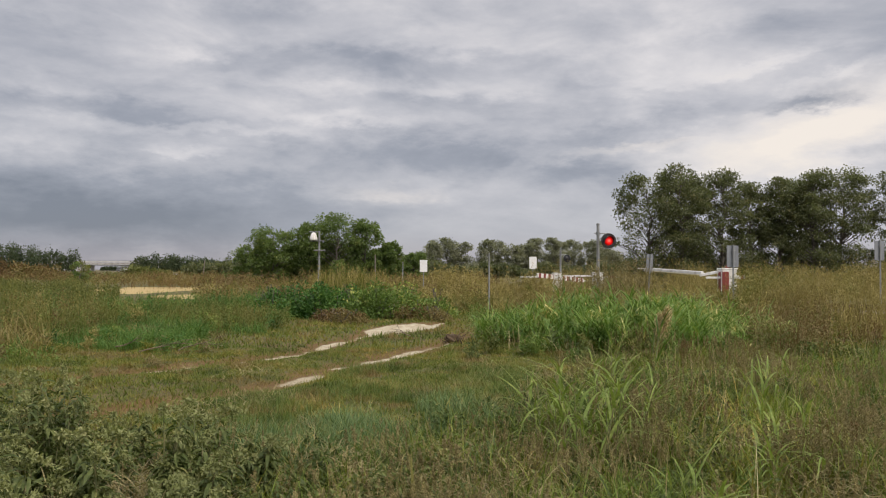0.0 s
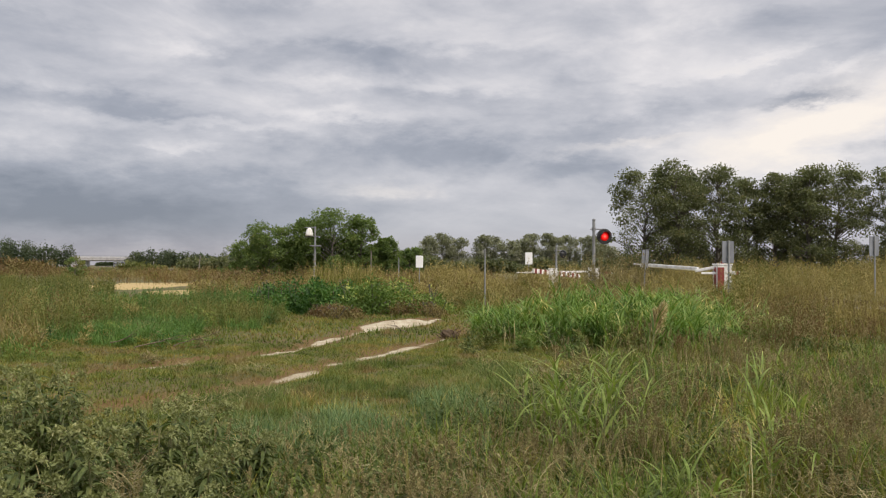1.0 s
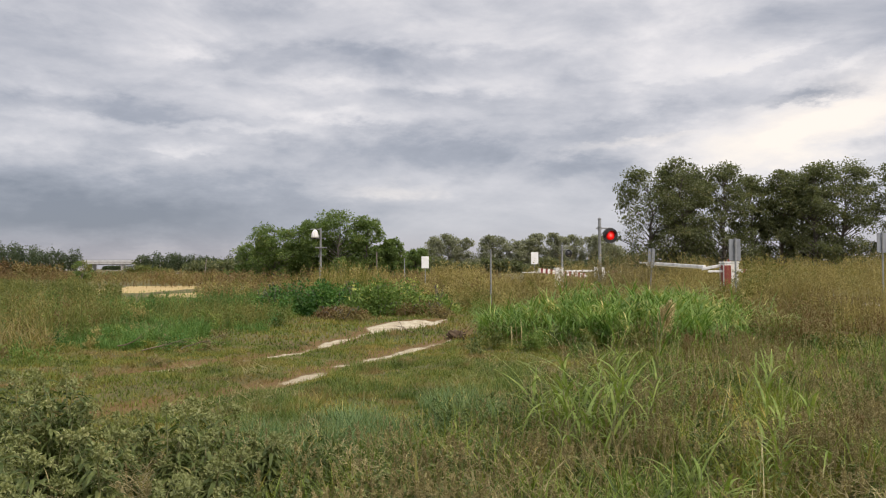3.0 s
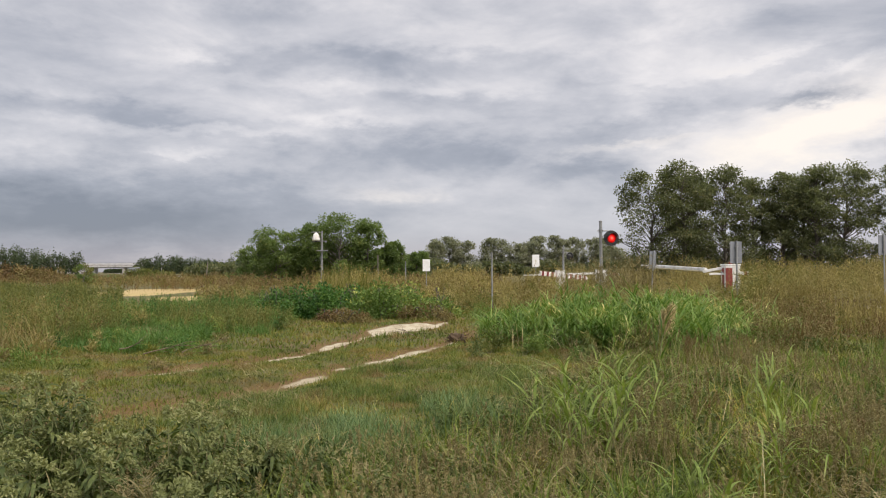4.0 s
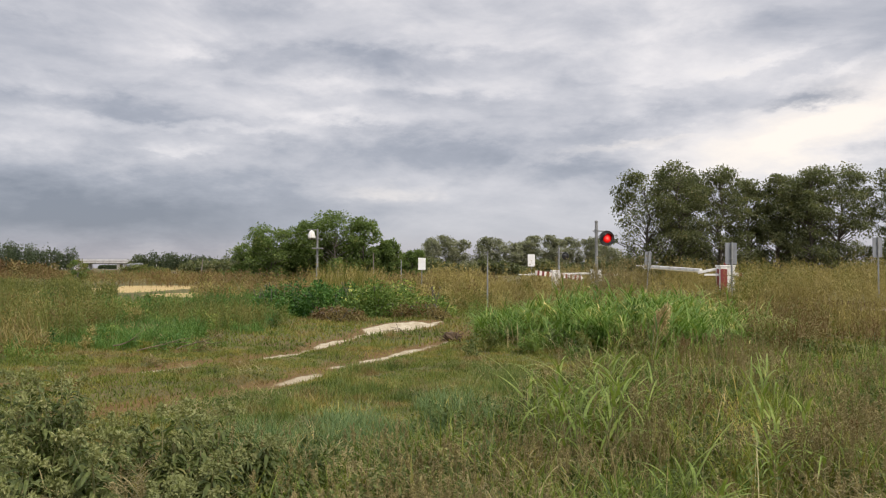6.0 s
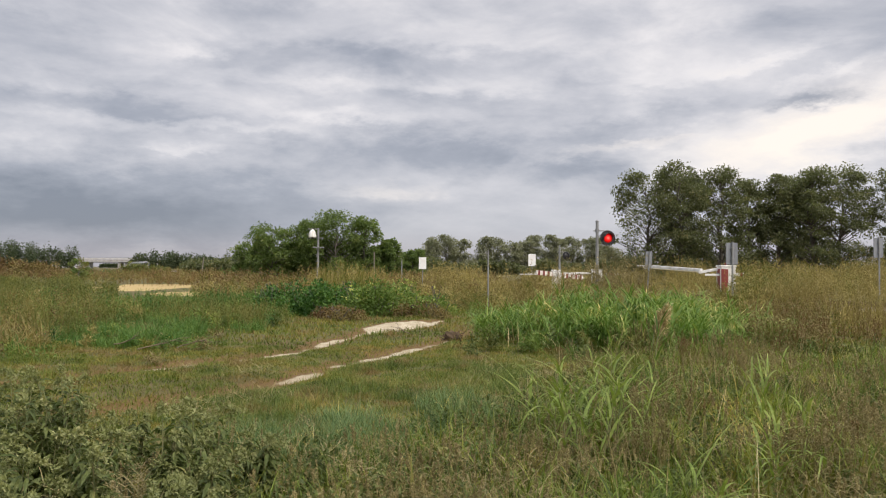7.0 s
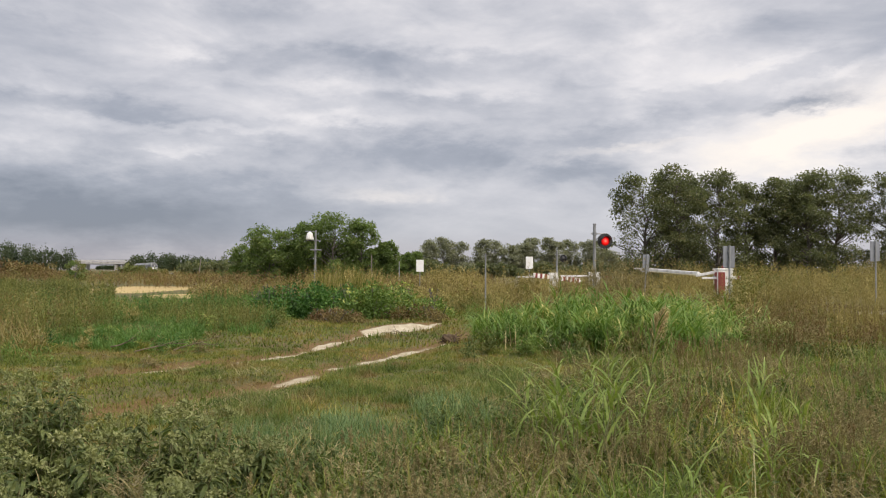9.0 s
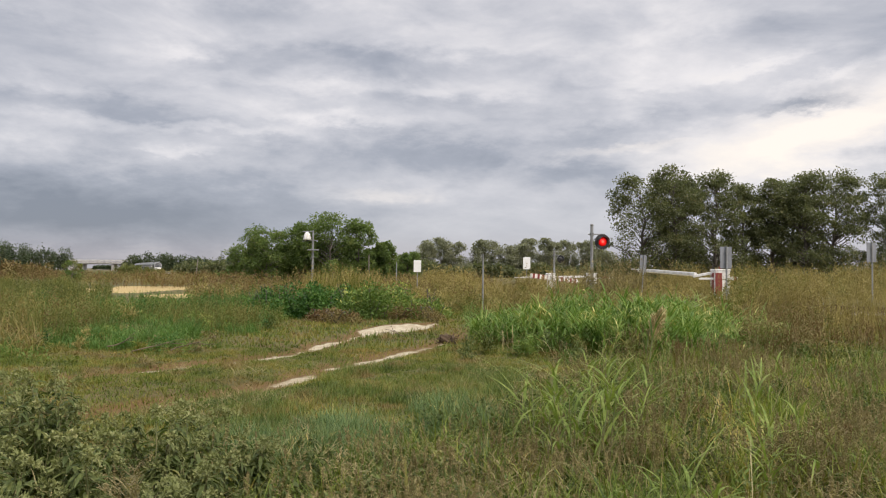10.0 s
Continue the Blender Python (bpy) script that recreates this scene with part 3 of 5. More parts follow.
def tree(name, x, y, tall, spread, crown_from, leaf_mat, bark, label, seed, clumps=42, leaf_count=130, leaf=0.30, group="", lean=0.0, top=0.62, gap=1.0):
    """A trunk with limbs, and a crown of leaf clumps at the limbs' ends."""
    rng = rng_of(seed)
    ob = thing(name, pose(x, y, float(height(np.array(x), np.array(y))) - 0.05), label, "tree", group)
    stem = [(lean * tall * u * u + rng.normal(0, 0.012 * tall) * (u > 0), rng.normal(0, 0.012 * tall) * (u > 0), tall * 0.86 * u) for u in np.linspace(0, 1, 8)]
    r0 = tall * 0.017 + 0.03
    wood = [limb(stem, [r0 * (1.25 if i == 0 else 1) * (1 - 0.85 * i / 7) for i in range(8)], 9)]
    centres = []
    for i in range(clumps):
        u = rng.uniform(0, 1) ** 0.85
        z = tall * (crown_from + (0.97 - crown_from) * u)
        # the crown is widest at the share 'top' of its height
        wide = spread * max(0.16, math.sqrt(max(0.0, 1 - ((u - top) / (top + 0.12 if u < top else 1.08 - top)) ** 2)))
        a = rng.uniform(0, 2 * math.pi)
        r = wide * math.sqrt(rng.uniform(0.08, 1.0)) * rng.uniform(0.8, 1.12)
        c = np.array([lean * tall * (z / tall) ** 2 + r * math.cos(a), r * math.sin(a), z])
        centres.append(c)
        zs = max(0.08 * tall, min(z - 0.45 * r - 0.04 * tall, tall * 0.8))
        k = zs / (tall * 0.86) * 7
        s0 = np.array(stem[int(k)]) + (np.array(stem[min(int(k) + 1, 7)]) - np.array(stem[int(k)])) * (k - int(k))
        mid = (s0 + c) / 2 + np.array([0, 0, 0.06 * r]) + rng.normal(0, 0.05 * spread, 3)
        rb = max(0.016, r0 * 0.42 * (1 - zs / tall))
        wood.append(limb([s0, mid, c], [rb, rb * 0.62, rb * 0.22], 5))
    mesh_object("trunk", *joined(*wood), bark, ob, smooth=True)
    centres = np.array(centres)
    size = spread * 0.30 * gap
    pts, outs = [], []
    for c in centres:
        n = int(leaf_count * rng.uniform(0.5, 1.3))
        d = rng.normal(0, 1, (n, 3))
        d /= np.linalg.norm(d, axis=1, keepdims=True)
        shape = np.array([1.15, 1.15, 0.72]) * size * rng.uniform(0.65, 1.25)
        p = c + d * shape * (rng.uniform(0.15, 1.0, (n, 1)) ** 0.6)
        pts.append(p)
        outs.append(d)
    pts, outs = np.concatenate(pts), np.concatenate(outs)
    mesh_object("crown", *leaves(rng, pts, leaf, leaf * 0.62, outs * 0.8, 0.25, 0.7), leaf_mat, ob)
    return ob


RIGHT_ROW = [(19.4, 70, 10.9, 3.7, 0.04), (22.2, 69, 11.7, 3.2, 0.04), (26.5, 70, 11.5, 2.9, 0.06), (24.3, 74, 11.0, 2.9, 0.05), (29.8, 72, 10.6, 2.5, 0.08), (32.4, 71, 10.9, 2.5, 0.08), (34.9, 70, 11.5, 2.8, 0.06), (38.4, 71, 11.9, 3.3, 0.05), (36.4, 75, 11.4, 2.8, 0.05), (43.2, 70, 12.0, 2.9, 0.06), (47.5, 72, 12.2, 3.4, 0.06)]
for i, (x, y, tall, spread, start) in enumerate(RIGHT_ROW):
    tree("field_tree", x, y, tall, spread, start, CROWN, BARK, "tall dark green broadleaf tree in a field row", 100 + i, 112, 118, 0.235, "row of tall trees", top=0.42, gap=0.8)
MIDDLE_TREES = [(-12.3, 85, 8.1, 3.6, 0.12), (-9.2, 86, 7.6, 2.7, 0.10), (-15.6, 87, 7.2, 2.8, 0.10), (-19.6, 85, 6.6, 3.0, 0.08), (-6.4, 86, 5.0, 1.5, 0.1), (-23.6, 90, 4.6, 2.2, 0.05), (-21.4, 88, 5.2, 2.0, 0.05), (-3.9, 95, 4.1, 1.7, 0.05), (-14.2, 88, 5.2, 2.4, 0.03), (-17.6, 88, 5.0, 2.4, 0.03), (-10.6, 89, 5.2, 2.2, 0.02), (-7.7, 88, 4.2, 1.9, 0.02)]
for i, (x, y, tall, spread, start) in enumerate(MIDDLE_TREES):
    tree("spreading_tree", x, y, tall, spread, start, CROWN_GREEN, BARK, "spreading green broadleaf tree behind the railway", 140 + i, 66, 120, 0.27, "clump of green trees", top=0.42, gap=0.85)
for i in range(15):
    px = -3.4 + i * 3.55 + (i * 7 % 5) * 0.35
    tall = 9.9 + (i * 13 % 7) * 0.16 - (0.9 if i % 4 == 2 else 0) - (1.6 if i == 14 else 0) - (7.0 if i in (3,) else 0)
    tree("poplar_tree", px, 200 + (i % 3) * 3, tall, 3.1, 0.0, CROWN_HAZED, PALE_BARK, "grey-green poplar in a distant row, leaf colour paled for haze", 180 + i, 70, 74, 0.50, "distant row of poplars", top=0.5)


def wood_mass(name, places, leaf, mat, label, seed):
    """Far woods: uneven heaps of leaf clumps."""
    rng = rng_of(seed)
    pairs = []
    for x, y, tall, wide in places:
        heads = int(10 + wide)
        for _ in range(heads):
            c = np.array([x + rng.normal(0, wide * 0.4), y + rng.normal(0, wide * 0.4), 0])
            top = tall * rng.uniform(0.6, 1.0)
            n = 80
            d = rng.normal(0, 1, (n, 3))
            d /= np.linalg.norm(d, axis=1, keepdims=True)
            p = c + np.array([0, 0, top * 0.5]) + d * np.array([wide * 0.25, wide * 0.25, top * 0.5]) * rng.uniform(0.5, 1.0, (n, 1))
            p[:, 2] = np.maximum(p[:, 2], 0.1)
            pairs.append(leaves(rng, p, leaf * 1.2, leaf * 0.8, d * 0.7, 0.2, 0.7))
    return stuff(name, joined(*pairs), mat, label, "trees")


wood_mass("distant_wood", [(-268 + i * 6.5, 400 + (i % 3) * 12, 19.0 - 1.1 * max(0, i - 3) + (i * 5 % 3) * 0.5, 7) for i in range(9)], 1.0, FAR_LEAF, "dark wood on the far edge of the plain", 220)
wood_mass("distant_wood", [(-7 + i * 3.6, 192 + (i % 2) * 3, 2.6 + (i * 7 % 4) * 0.7, 4) for i in range(16)], 0.7, CROWN, "dark green bushes at the foot of the poplars", 228)
wood_mass("distant_wood", [(-12 + i * 2.6, 178 + i % 2, 6.4 - 0.5 * (i % 2), 3.4) for i in range(3)], 0.6, CROWN, "dark green trees beside the poplar row", 229)
wood_mass("distant_wood", [(-212 + i * 7.4, 520 + (i % 3) * 10, 12.6 + (i * 7 % 4) * 0.8 - (3.4 if 4 < i < 9 else 0), 8) for i in range(12)], 1.1, FAR_LEAF, "dark hedge wood beyond the railway line", 221)
wood_mass("distant_wood", [(-140 + i * 12, 560 + (i % 2) * 14, 7.6 + (i * 5 % 4) * 0.9, 12) for i in range(36)], 1.3, FAR_LEAF, "low dark wood along the far horizon", 222)
wood_mass("distant_wood", [(-54 + i * 3.2, 160 + (i % 2) * 5, 3.3 + (i * 7 % 3) * 0.5, 4) for i in range(11)], 0.6, CROWN, "dark green hedge behind the embankment weeds", 223)
wood_mass("distant_wood", [(-414 + i * 5, 900, 4.6 + i % 2, 5) for i in range(4)], 1.5, FAR_LEAF, "far trees seen below the overpass", 226)
wood_mass("thicket", [(-68 + i * 2.1, 110 + i % 3, 3.5 - 0.18 * i, 2.6) for i in range(5)], 0.3, RUST, "reddish autumn scrub at the field edge", 227)
wood_mass("thicket", [(-64.0, 150, 2.4, 2.2), (-62.2, 152, 2.7, 2.2), (-60.6, 150, 2.5, 2.2), (-58.8, 152, 2.0, 2.0), (-56.5, 150, 1.8, 1.8)], 0.3, OLIVE, "green scrub beside the line", 225)
wood_mass("thicket", [(19 + i * 2.6, 74 + (i % 2) * 2, 2.9 + (i * 5 % 3) * 0.4, 3.2) for i in range(14)], 0.32, CROWN, "dark undergrowth beneath the tall tree row", 224)
tree("young_tree", -29.6, 60, 2.4, 0.7, 0.25, OLIVE, BARK, "young pale green tree among the brown weeds", 230, 13, 45, 0.14)
tree("young_tree", -30.5, 62, 2.3, 0.8, 0.2, CROWN_GREEN, BARK, "young pale green tree among the brown weeds", 231, 16, 70, 0.16)

# ---- railway ----
AXIS = Vector((-TRACK_SLOPE, -1.0, 0)).normalized()
ACROSS = Vector((-AXIS.y, AXIS.x, 0))
BED = 0.10


def strip(profile, start, end, steps, name, mat, parent=None, label=""):
    """A long bar with the given cross-section along the railway, between two depths."""
    v, k = [], len(profile)
    for s in range(steps + 1):
        y = start + (end - start) * s / steps
        o = Vector((track_x(y), y, 0))
        v += [list(o + ACROSS * a + Vector((0, 0, h))) for a, h in profile]
    f = [(s * k + i, s * k + (i + 1) % k, (s + 1) * k + (i + 1) % k, (s + 1) * k + i) for s in range(steps) for i in range(k)]
    return mesh_object(name, v, f, mat, parent, label)


railway = thing("railway_track", pose(0, 0, 0), "single railway track with rusty rails on pale ballast", "railway", kind="structure")
strip([(-2.3, -0.2), (-1.6, BED), (1.6, BED), (2.3, -0.2)], 8, 1400, 300, "ballast_bed", BALLAST, railway)
for side in (-0.75, 0.75):
    s = 0.036
    strip([(side - 0.07, BED + 0.05), (side - 0.07, BED + 0.07), (side - 0.012, BED + 0.085), (side - 0.012, BED + 0.16), (side - s, BED + 0.17), (side - s, BED + 0.205), (side + s, BED + 0.205), (side + s, BED + 0.17), (side + 0.012, BED + 0.16), (side + 0.012, BED + 0.085), (side + 0.07, BED + 0.07), (side + 0.07, BED + 0.05)], 8, 1400, 200, "rail", RAIL, railway)
first = part("sleeper", box((2.4, 0.24, 0.14), (0, 0, 0), 0.02), SLEEPER, railway)
turn = math.degrees(math.atan2(ACROSS.y, ACROSS.x))
first.matrix_basis = pose(track_x(14), 14, BED + 0.0, 0, 0, turn)
for i in range(1, 110):
    y = 14 + i * 0.6 * 0.896
    s = new("sleeper", first.data)
    s.parent = railway
    s.matrix_basis = pose(track_x(y), y, BED, 0, 0, turn)
rng = rng_of(7)
yy = rng.uniform(12, 75, 9000)
aa = rng.uniform(-2.2, 2.2, 9000)
bz = np.where(np.abs(aa) < 1.6, BED, BED - (np.abs(aa) - 1.6) * 0.42)
base = np.stack([track_x(yy) + ACROSS.x * aa, yy + ACROSS.y * aa, bz], 1)
tet = np.array([(1, 0, -0.3), (-0.5, 0.87, -0.3), (-0.5, -0.87, -0.3), (0, 0, 1.0)])
v = (base[:, None, :] + tet[None] * rng.uniform(0.025, 0.06, (9000, 1, 1)) * rng.uniform(0.6, 1.4, (9000, 4, 1))).reshape(-1, 3)
f = (np.arange(9000)[:, None, None] * 4 + np.array([(0, 1, 3), (1, 2, 3), (2, 0, 3), (0, 2, 1)])[None]).reshape(-1, 3)
tagged(mesh_object("ballast_stone", v, f, BALLAST, railway), kind="stuff")


# ---- overpass ----
def make_bridge():
    ob = thing("road_overpass", pose(-314.5, 700, 0, 0, 0, 4), "distant pale concrete road overpass across the railway", "bridge", kind="structure")
    part("deck", box((66, 11, 1.9), (0, 0, 7.0), 0.1), CONCRETE, ob)
    part("parapet", box((66, 0.5, 1.3), (0, -5.4, 8.85), 0.08), PALE_CONCRETE, ob, "pale concrete parapet")
    part("girder", box((66, 1.0, 0.9), (0, -4.4, 5.7), 0.05), CONCRETE, ob)
    part("fascia", box((66, 0.3, 0.6), (0, -5.72, 6.4), 0.05), PALE_CONCRETE, ob)
    part("guard_rail", box((70, 0.15, 0.25), (0, -5.5, 10.2), 0.03), STEEL, ob)
    for x in (-20, 8.5):
        part("pier", box((2.6 if x > 0 else 1.6, 9, 6.5), (x, 0, 3.2), 0.15), CONCRETE, ob)
    part("abutment", box((36, 10, 8.6), (-37, 1, 4.3), 0.2), PALE_CONCRETE, ob)
    part("abutment", box((5, 10, 6.5), (16, 1, 3.2), 0.2), CONCRETE, ob)
    # the road's ramp behind the wood
    bm = bmesh.new()
    ring = [bm.verts.new(p) for p in ((18, -14, 0), (18, -5, 7.9), (18, 5, 7.9), (18, 14, 0))]
    far = [bm.verts.new(p) for p in ((430, -14, 0), (430, -5, 5.92), (430, 5, 5.92), (430, 14, 0))]
    for i in range(3):
        bm.faces.new((ring[i], ring[i + 1], far[i + 1], far[i]))
    bm.faces.new(ring), bm.faces.new(far)
    part("road_embankment", bm, OLIVE, ob, "grassy road embankment")


make_bridge()


def make_van():
    ob = thing("white_van", pose(-227, 697, 8.0), "small white delivery van far off on the embankment road", "van")
    bm = box((5.2, 2.0, 1.5), (-0.3, 0, 1.25), 0.15)
    box((1.2, 1.9, 0.8), (2.6, 0, 0.85), 0.15, bm)
    part("body", bm, TRAIN_WHITE, ob)
    part("windscreen", box((0.1, 1.7, 0.6), (2.34, 0, 1.65), 0.02), GLASS, ob)
    part("side_window", box((0.9, 0.06, 0.5), (1.6, -1.0, 1.6), 0.02), GLASS, ob)
    for x in (-1.8, 2.2):
        for y in (-0.95, 0.95):
            part("wheel", tube((x, y - 0.12, 0.34), (x, y + 0.12, 0.34), 0.34), TRAIN_DARK, ob)
    return ob


def make_train():
    """Four railcars coupled; the front looks along local -y, its foot at the origin."""
    ob = thing("passenger_train", pose(0, 0, 0), "grey-white passenger train with dark windows approaching on the track", "train")
    for c in range(4):
        y0 = c * 24.6
        mid = y0 + 12.1
        bm = bmesh.new()
        nose = 1.1 if c == 0 else 0.0
        outline = [(-1.42, 0.95), (-1.45, 1.5), (-1.45, 2.9), (-1.3, 3.45), (-0.85, 3.80), (0, 3.92), (0.85, 3.80), (1.3, 3.45), (1.45, 2.9), (1.45, 1.5), (1.42, 0.95)]
        rings = []
        for y, s, low in ((y0, 0.86 if nose else 0.97, nose), (y0 + 0.5, 0.95 if nose else 1.0, nose * 0.4), (y0 + 1.4, 1, 0), (y0 + 24.2, 1, 0)):
            rings.append([bm.verts.new((x * s, y + low * max(0.0, (z - 1.9)) * 0.45, 0.95 + (z - 0.95) * (1 if s > 0.96 else 0.985))) for x, z in outline])
        for a, b in zip(rings, rings[1:]):
            for i in range(len(outline)):
                bm.faces.new((a[i], a[(i + 1) % len(outline)], b[(i + 1) % len(outline)], b[i]))
        bm.faces.new(rings[0]), bm.faces.new(rings[-1])
        body = part("body", bm, TRAIN_SIDE, ob, "dull grey-white railcar body")
        part("roof_unit", box((1.7, 6.0, 0.32), (0, mid - 3, 3.98), 0.08), TRAIN_GREY, body)
        part("roof_unit", box((1.7, 3.0, 0.28), (0, mid + 7, 3.97), 0.08), TRAIN_GREY, body)
        for side in (-1, 1):
            for k in range(9):
                part("window", box((0.05, 1.55, 0.85), (side * 1.462, y0 + 3.2 + k * 2.15, 2.45), 0.02), GLASS, body)
            part("window_band", box((0.03, 22.4, 1.15), (side * 1.452, mid, 2.45), 0.01), TRAIN_DARK, body, "dark band around the windows")
            part("skirt", box((0.10, 22.4, 0.95), (side * 1.42, mid, 1.1), 0.02), TRAIN_GREY, body)
        for b in (4.0, 20.0):
            bogie = part("bogie", box((2.0, 3.2, 0.45), (0, y0 + b, 0.55), 0.05), TRAIN_DARK, ob)
            for w in (-1.2, 1.2):
                part("wheelset", tube((-0.78, y0 + b + w, 0.43), (0.78, y0 + b + w, 0.43), 0.43, sides=16), TRAIN_DARK, bogie)
        if c == 0:
            part("front_panel", box((2.2, 0.10, 0.85), (0, y0 - 0.02, 1.55), 0.04), TRAIN_WHITE, body, "white front panel")
            part("windscreen", box((2.15, 0.12, 1.05), (0, y0 + 0.22, 2.72), 0.05, turn=Matrix.Rotation(-0.32, 4, "X")), GLASS, body, "dark sloping windscreen")
            part("destination_panel", box((1.3, 0.08, 0.26), (0, y0 + 0.62, 3.50), 0.02, turn=Matrix.Rotation(-0.4, 4, "X")), TRAIN_DARK, body)
            part("bumper", box((2.3, 0.35, 0.5), (0, y0 - 0.05, 0.85), 0.08), TRAIN_DARK, body)
            for side in (-0.82, 0.82):
                part("headlamp", lathe([(0.16, 0.03), (0.16, 0.0), (0.12, -0.03)], 14, "y"), WHITE_LIGHT, body, "round headlamp").location = (side, y0 - 0.09, 1.45)
        else:
            part("gangway", box((1.5, 0.5, 2.3), (0, y0 - 0.2, 2.1), 0.05), TRAIN_DARK, ob)
    return ob


# ---- level crossing ----
def make_signal(x, y, z0, top, lamp_z, lamp_dx, radius, lit, turn_deg=0.0, label=""):
    ob = thing("crossing_signal", pose(x, y, z0), label, "signal lamp", "level crossing signals")
    h, lz = top - z0, lamp_z - z0
    part("pole", tube((0, 0, 0), (0, 0, h), 0.075, 0.065, 14), STEEL, ob, smooth=False)
    part("foot", box((0.4, 0.4, 0.25), (0, 0, 0.1), 0.03), CONCRETE, ob)
    part("pole_cap", lathe([(0.08, h - 0.02), (0.08, h + 0.02), (0.03, h + 0.06)], 12), STEEL, ob)
    bz = lz + radius * 0.95
    part("bracket", tube((-0.16, 0, bz), (lamp_dx, 0, bz), 0.028, 0.028, 8, tube((0, 0, bz - 0.35), (lamp_dx * 0.75, 0, bz), 0.018, 0.018, 8)), STEEL, ob)
    for k in (-0.05, 0.05):
        part("clamp", lathe([(0.092, bz + k - 0.02), (0.092, bz + k + 0.02)], 14), STEEL, ob)
    head = part("backing_disc", lathe([(radius * 0.97, 0.05), (radius, 0.02), (radius, -0.02), (radius * 0.94, -0.03), (radius * 0.90, -0.012), (radius * 0.66, -0.012)], 40, "y"), BLACK, ob, "round black backing disc")
    head.matrix_basis = pose(lamp_dx, -0.06, lz, 0, 0, turn_deg)
    part("lamp_housing", lathe([(0.10, 0.26), (radius * 0.5, 0.22), (radius * 0.62, 0.05)], 24, "y"), BLACK, head)
    bm = bmesh.new()
    r, n = radius * 0.66, 20
    rows = []
    for s, depth in ((1.0, -0.01), (0.99, -0.26)):
        rows.append([(r * s * math.cos(a), depth if math.sin(a) > 0.3 or depth > -0.1 else depth * 0.4, r * s * math.sin(a)) for a in (math.pi * (-0.12 + 1.24 * i / n) for i in range(n + 1))])
    outer = [[bm.verts.new(p) for p in row] for row in rows]
    inner = [[bm.verts.new((p[0] * 0.95, p[1], p[2] * 0.95)) for p in row] for row in rows]
    for i in range(n):
        bm.faces.new((outer[0][i], outer[0][i + 1], outer[1][i + 1], outer[1][i]))
        bm.faces.new((inner[0][i], inner[1][i], inner[1][i + 1], inner[0][i + 1]))
        bm.faces.new((outer[1][i], outer[1][i + 1], inner[1][i + 1], inner[1][i]))
    part("hood", bm, BLACK, head)
    if lit:
        part("lens", lathe([(radius * 0.60, -0.014), (radius * 0.58, -0.03), (radius * 0.38, -0.055), (radius * 0.15, -0.066)], 32, "y"), RED_LIGHT, head, "glowing red lens")
    return ob


make_signal(6.90, 33, 0.3, 3.78, 3.04, 0.46, 0.345, True, 8, "lit red level crossing signal on a grey steel pole")
make_signal(8.22, 52, 0.3, 3.10, 2.58, 0.46, 0.27, False, 140, "dark level crossing signal turned aside on a steel pole")


def make_cabinet(ob, w, d, h, red=True):
    body = part("cabinet", box((w, d, h), (0, 0, h / 2 + 0.15), 0.03), WHITE, ob, "white painted drive cabinet")
    part("foot", box((w * 1.25, d * 1.25, 0.3), (0, 0, 0.05), 0.03), CONCRETE, ob)
    part("lid", box((w * 1.08, d * 1.08, 0.07), (0, 0, h + 0.19), 0.02), WHITE, body)
    if not red:
        return body
    part("red_panel", box((w * 0.46, 0.012, h * 0.86), (-w * 0.27, -d / 2 - 0.006, h / 2 + 0.15), 0.003), RED, body, "red warning panel")
    part("red_panel", box((0.012, d * 0.5, h * 0.86), (-w / 2 - 0.006, 0, h / 2 + 0.15), 0.003), RED, body, "red warning panel")
    part("lock", box((0.05, 0.03, 0.09), (w * 0.2, -d / 2 - 0.012, h * 0.55), 0.006), STEEL, body)
    part("beacon", lathe([(0.06, h + 0.22), (0.06, h + 0.28), (0.03, h + 0.34)], 12), RED, body)
    return body


def make_boom(ob, a, b, thick, depth, mat, stripes=0, tip=0.5, hang=0.0):
    """A barrier boom from a to b in the barrier's space, with red bands."""
    a, b = Vector(a), Vector(b)
    way = b - a
    turn = way.to_track_quat("X", "Z").to_matrix().to_4x4()
    boom = part("boom", box((way.length, depth, thick), (way.length / 2, 0, 0), 0.02), mat, ob)
    boom.matrix_basis = Matrix.Translation(a) @ turn
    for k in range(stripes):
        u = (k + 0.5) / stripes * way.length
        part("red_band", box((way.length / stripes * 0.46, depth + 0.012, thick + 0.012), (u, 0, 0), 0.012), RED, boom, "red band")
    part("tip", box((tip, depth * 0.6, thick * 0.4), (way.length + tip / 2, 0, 0), 0.01), WHITE, boom)
    return boom


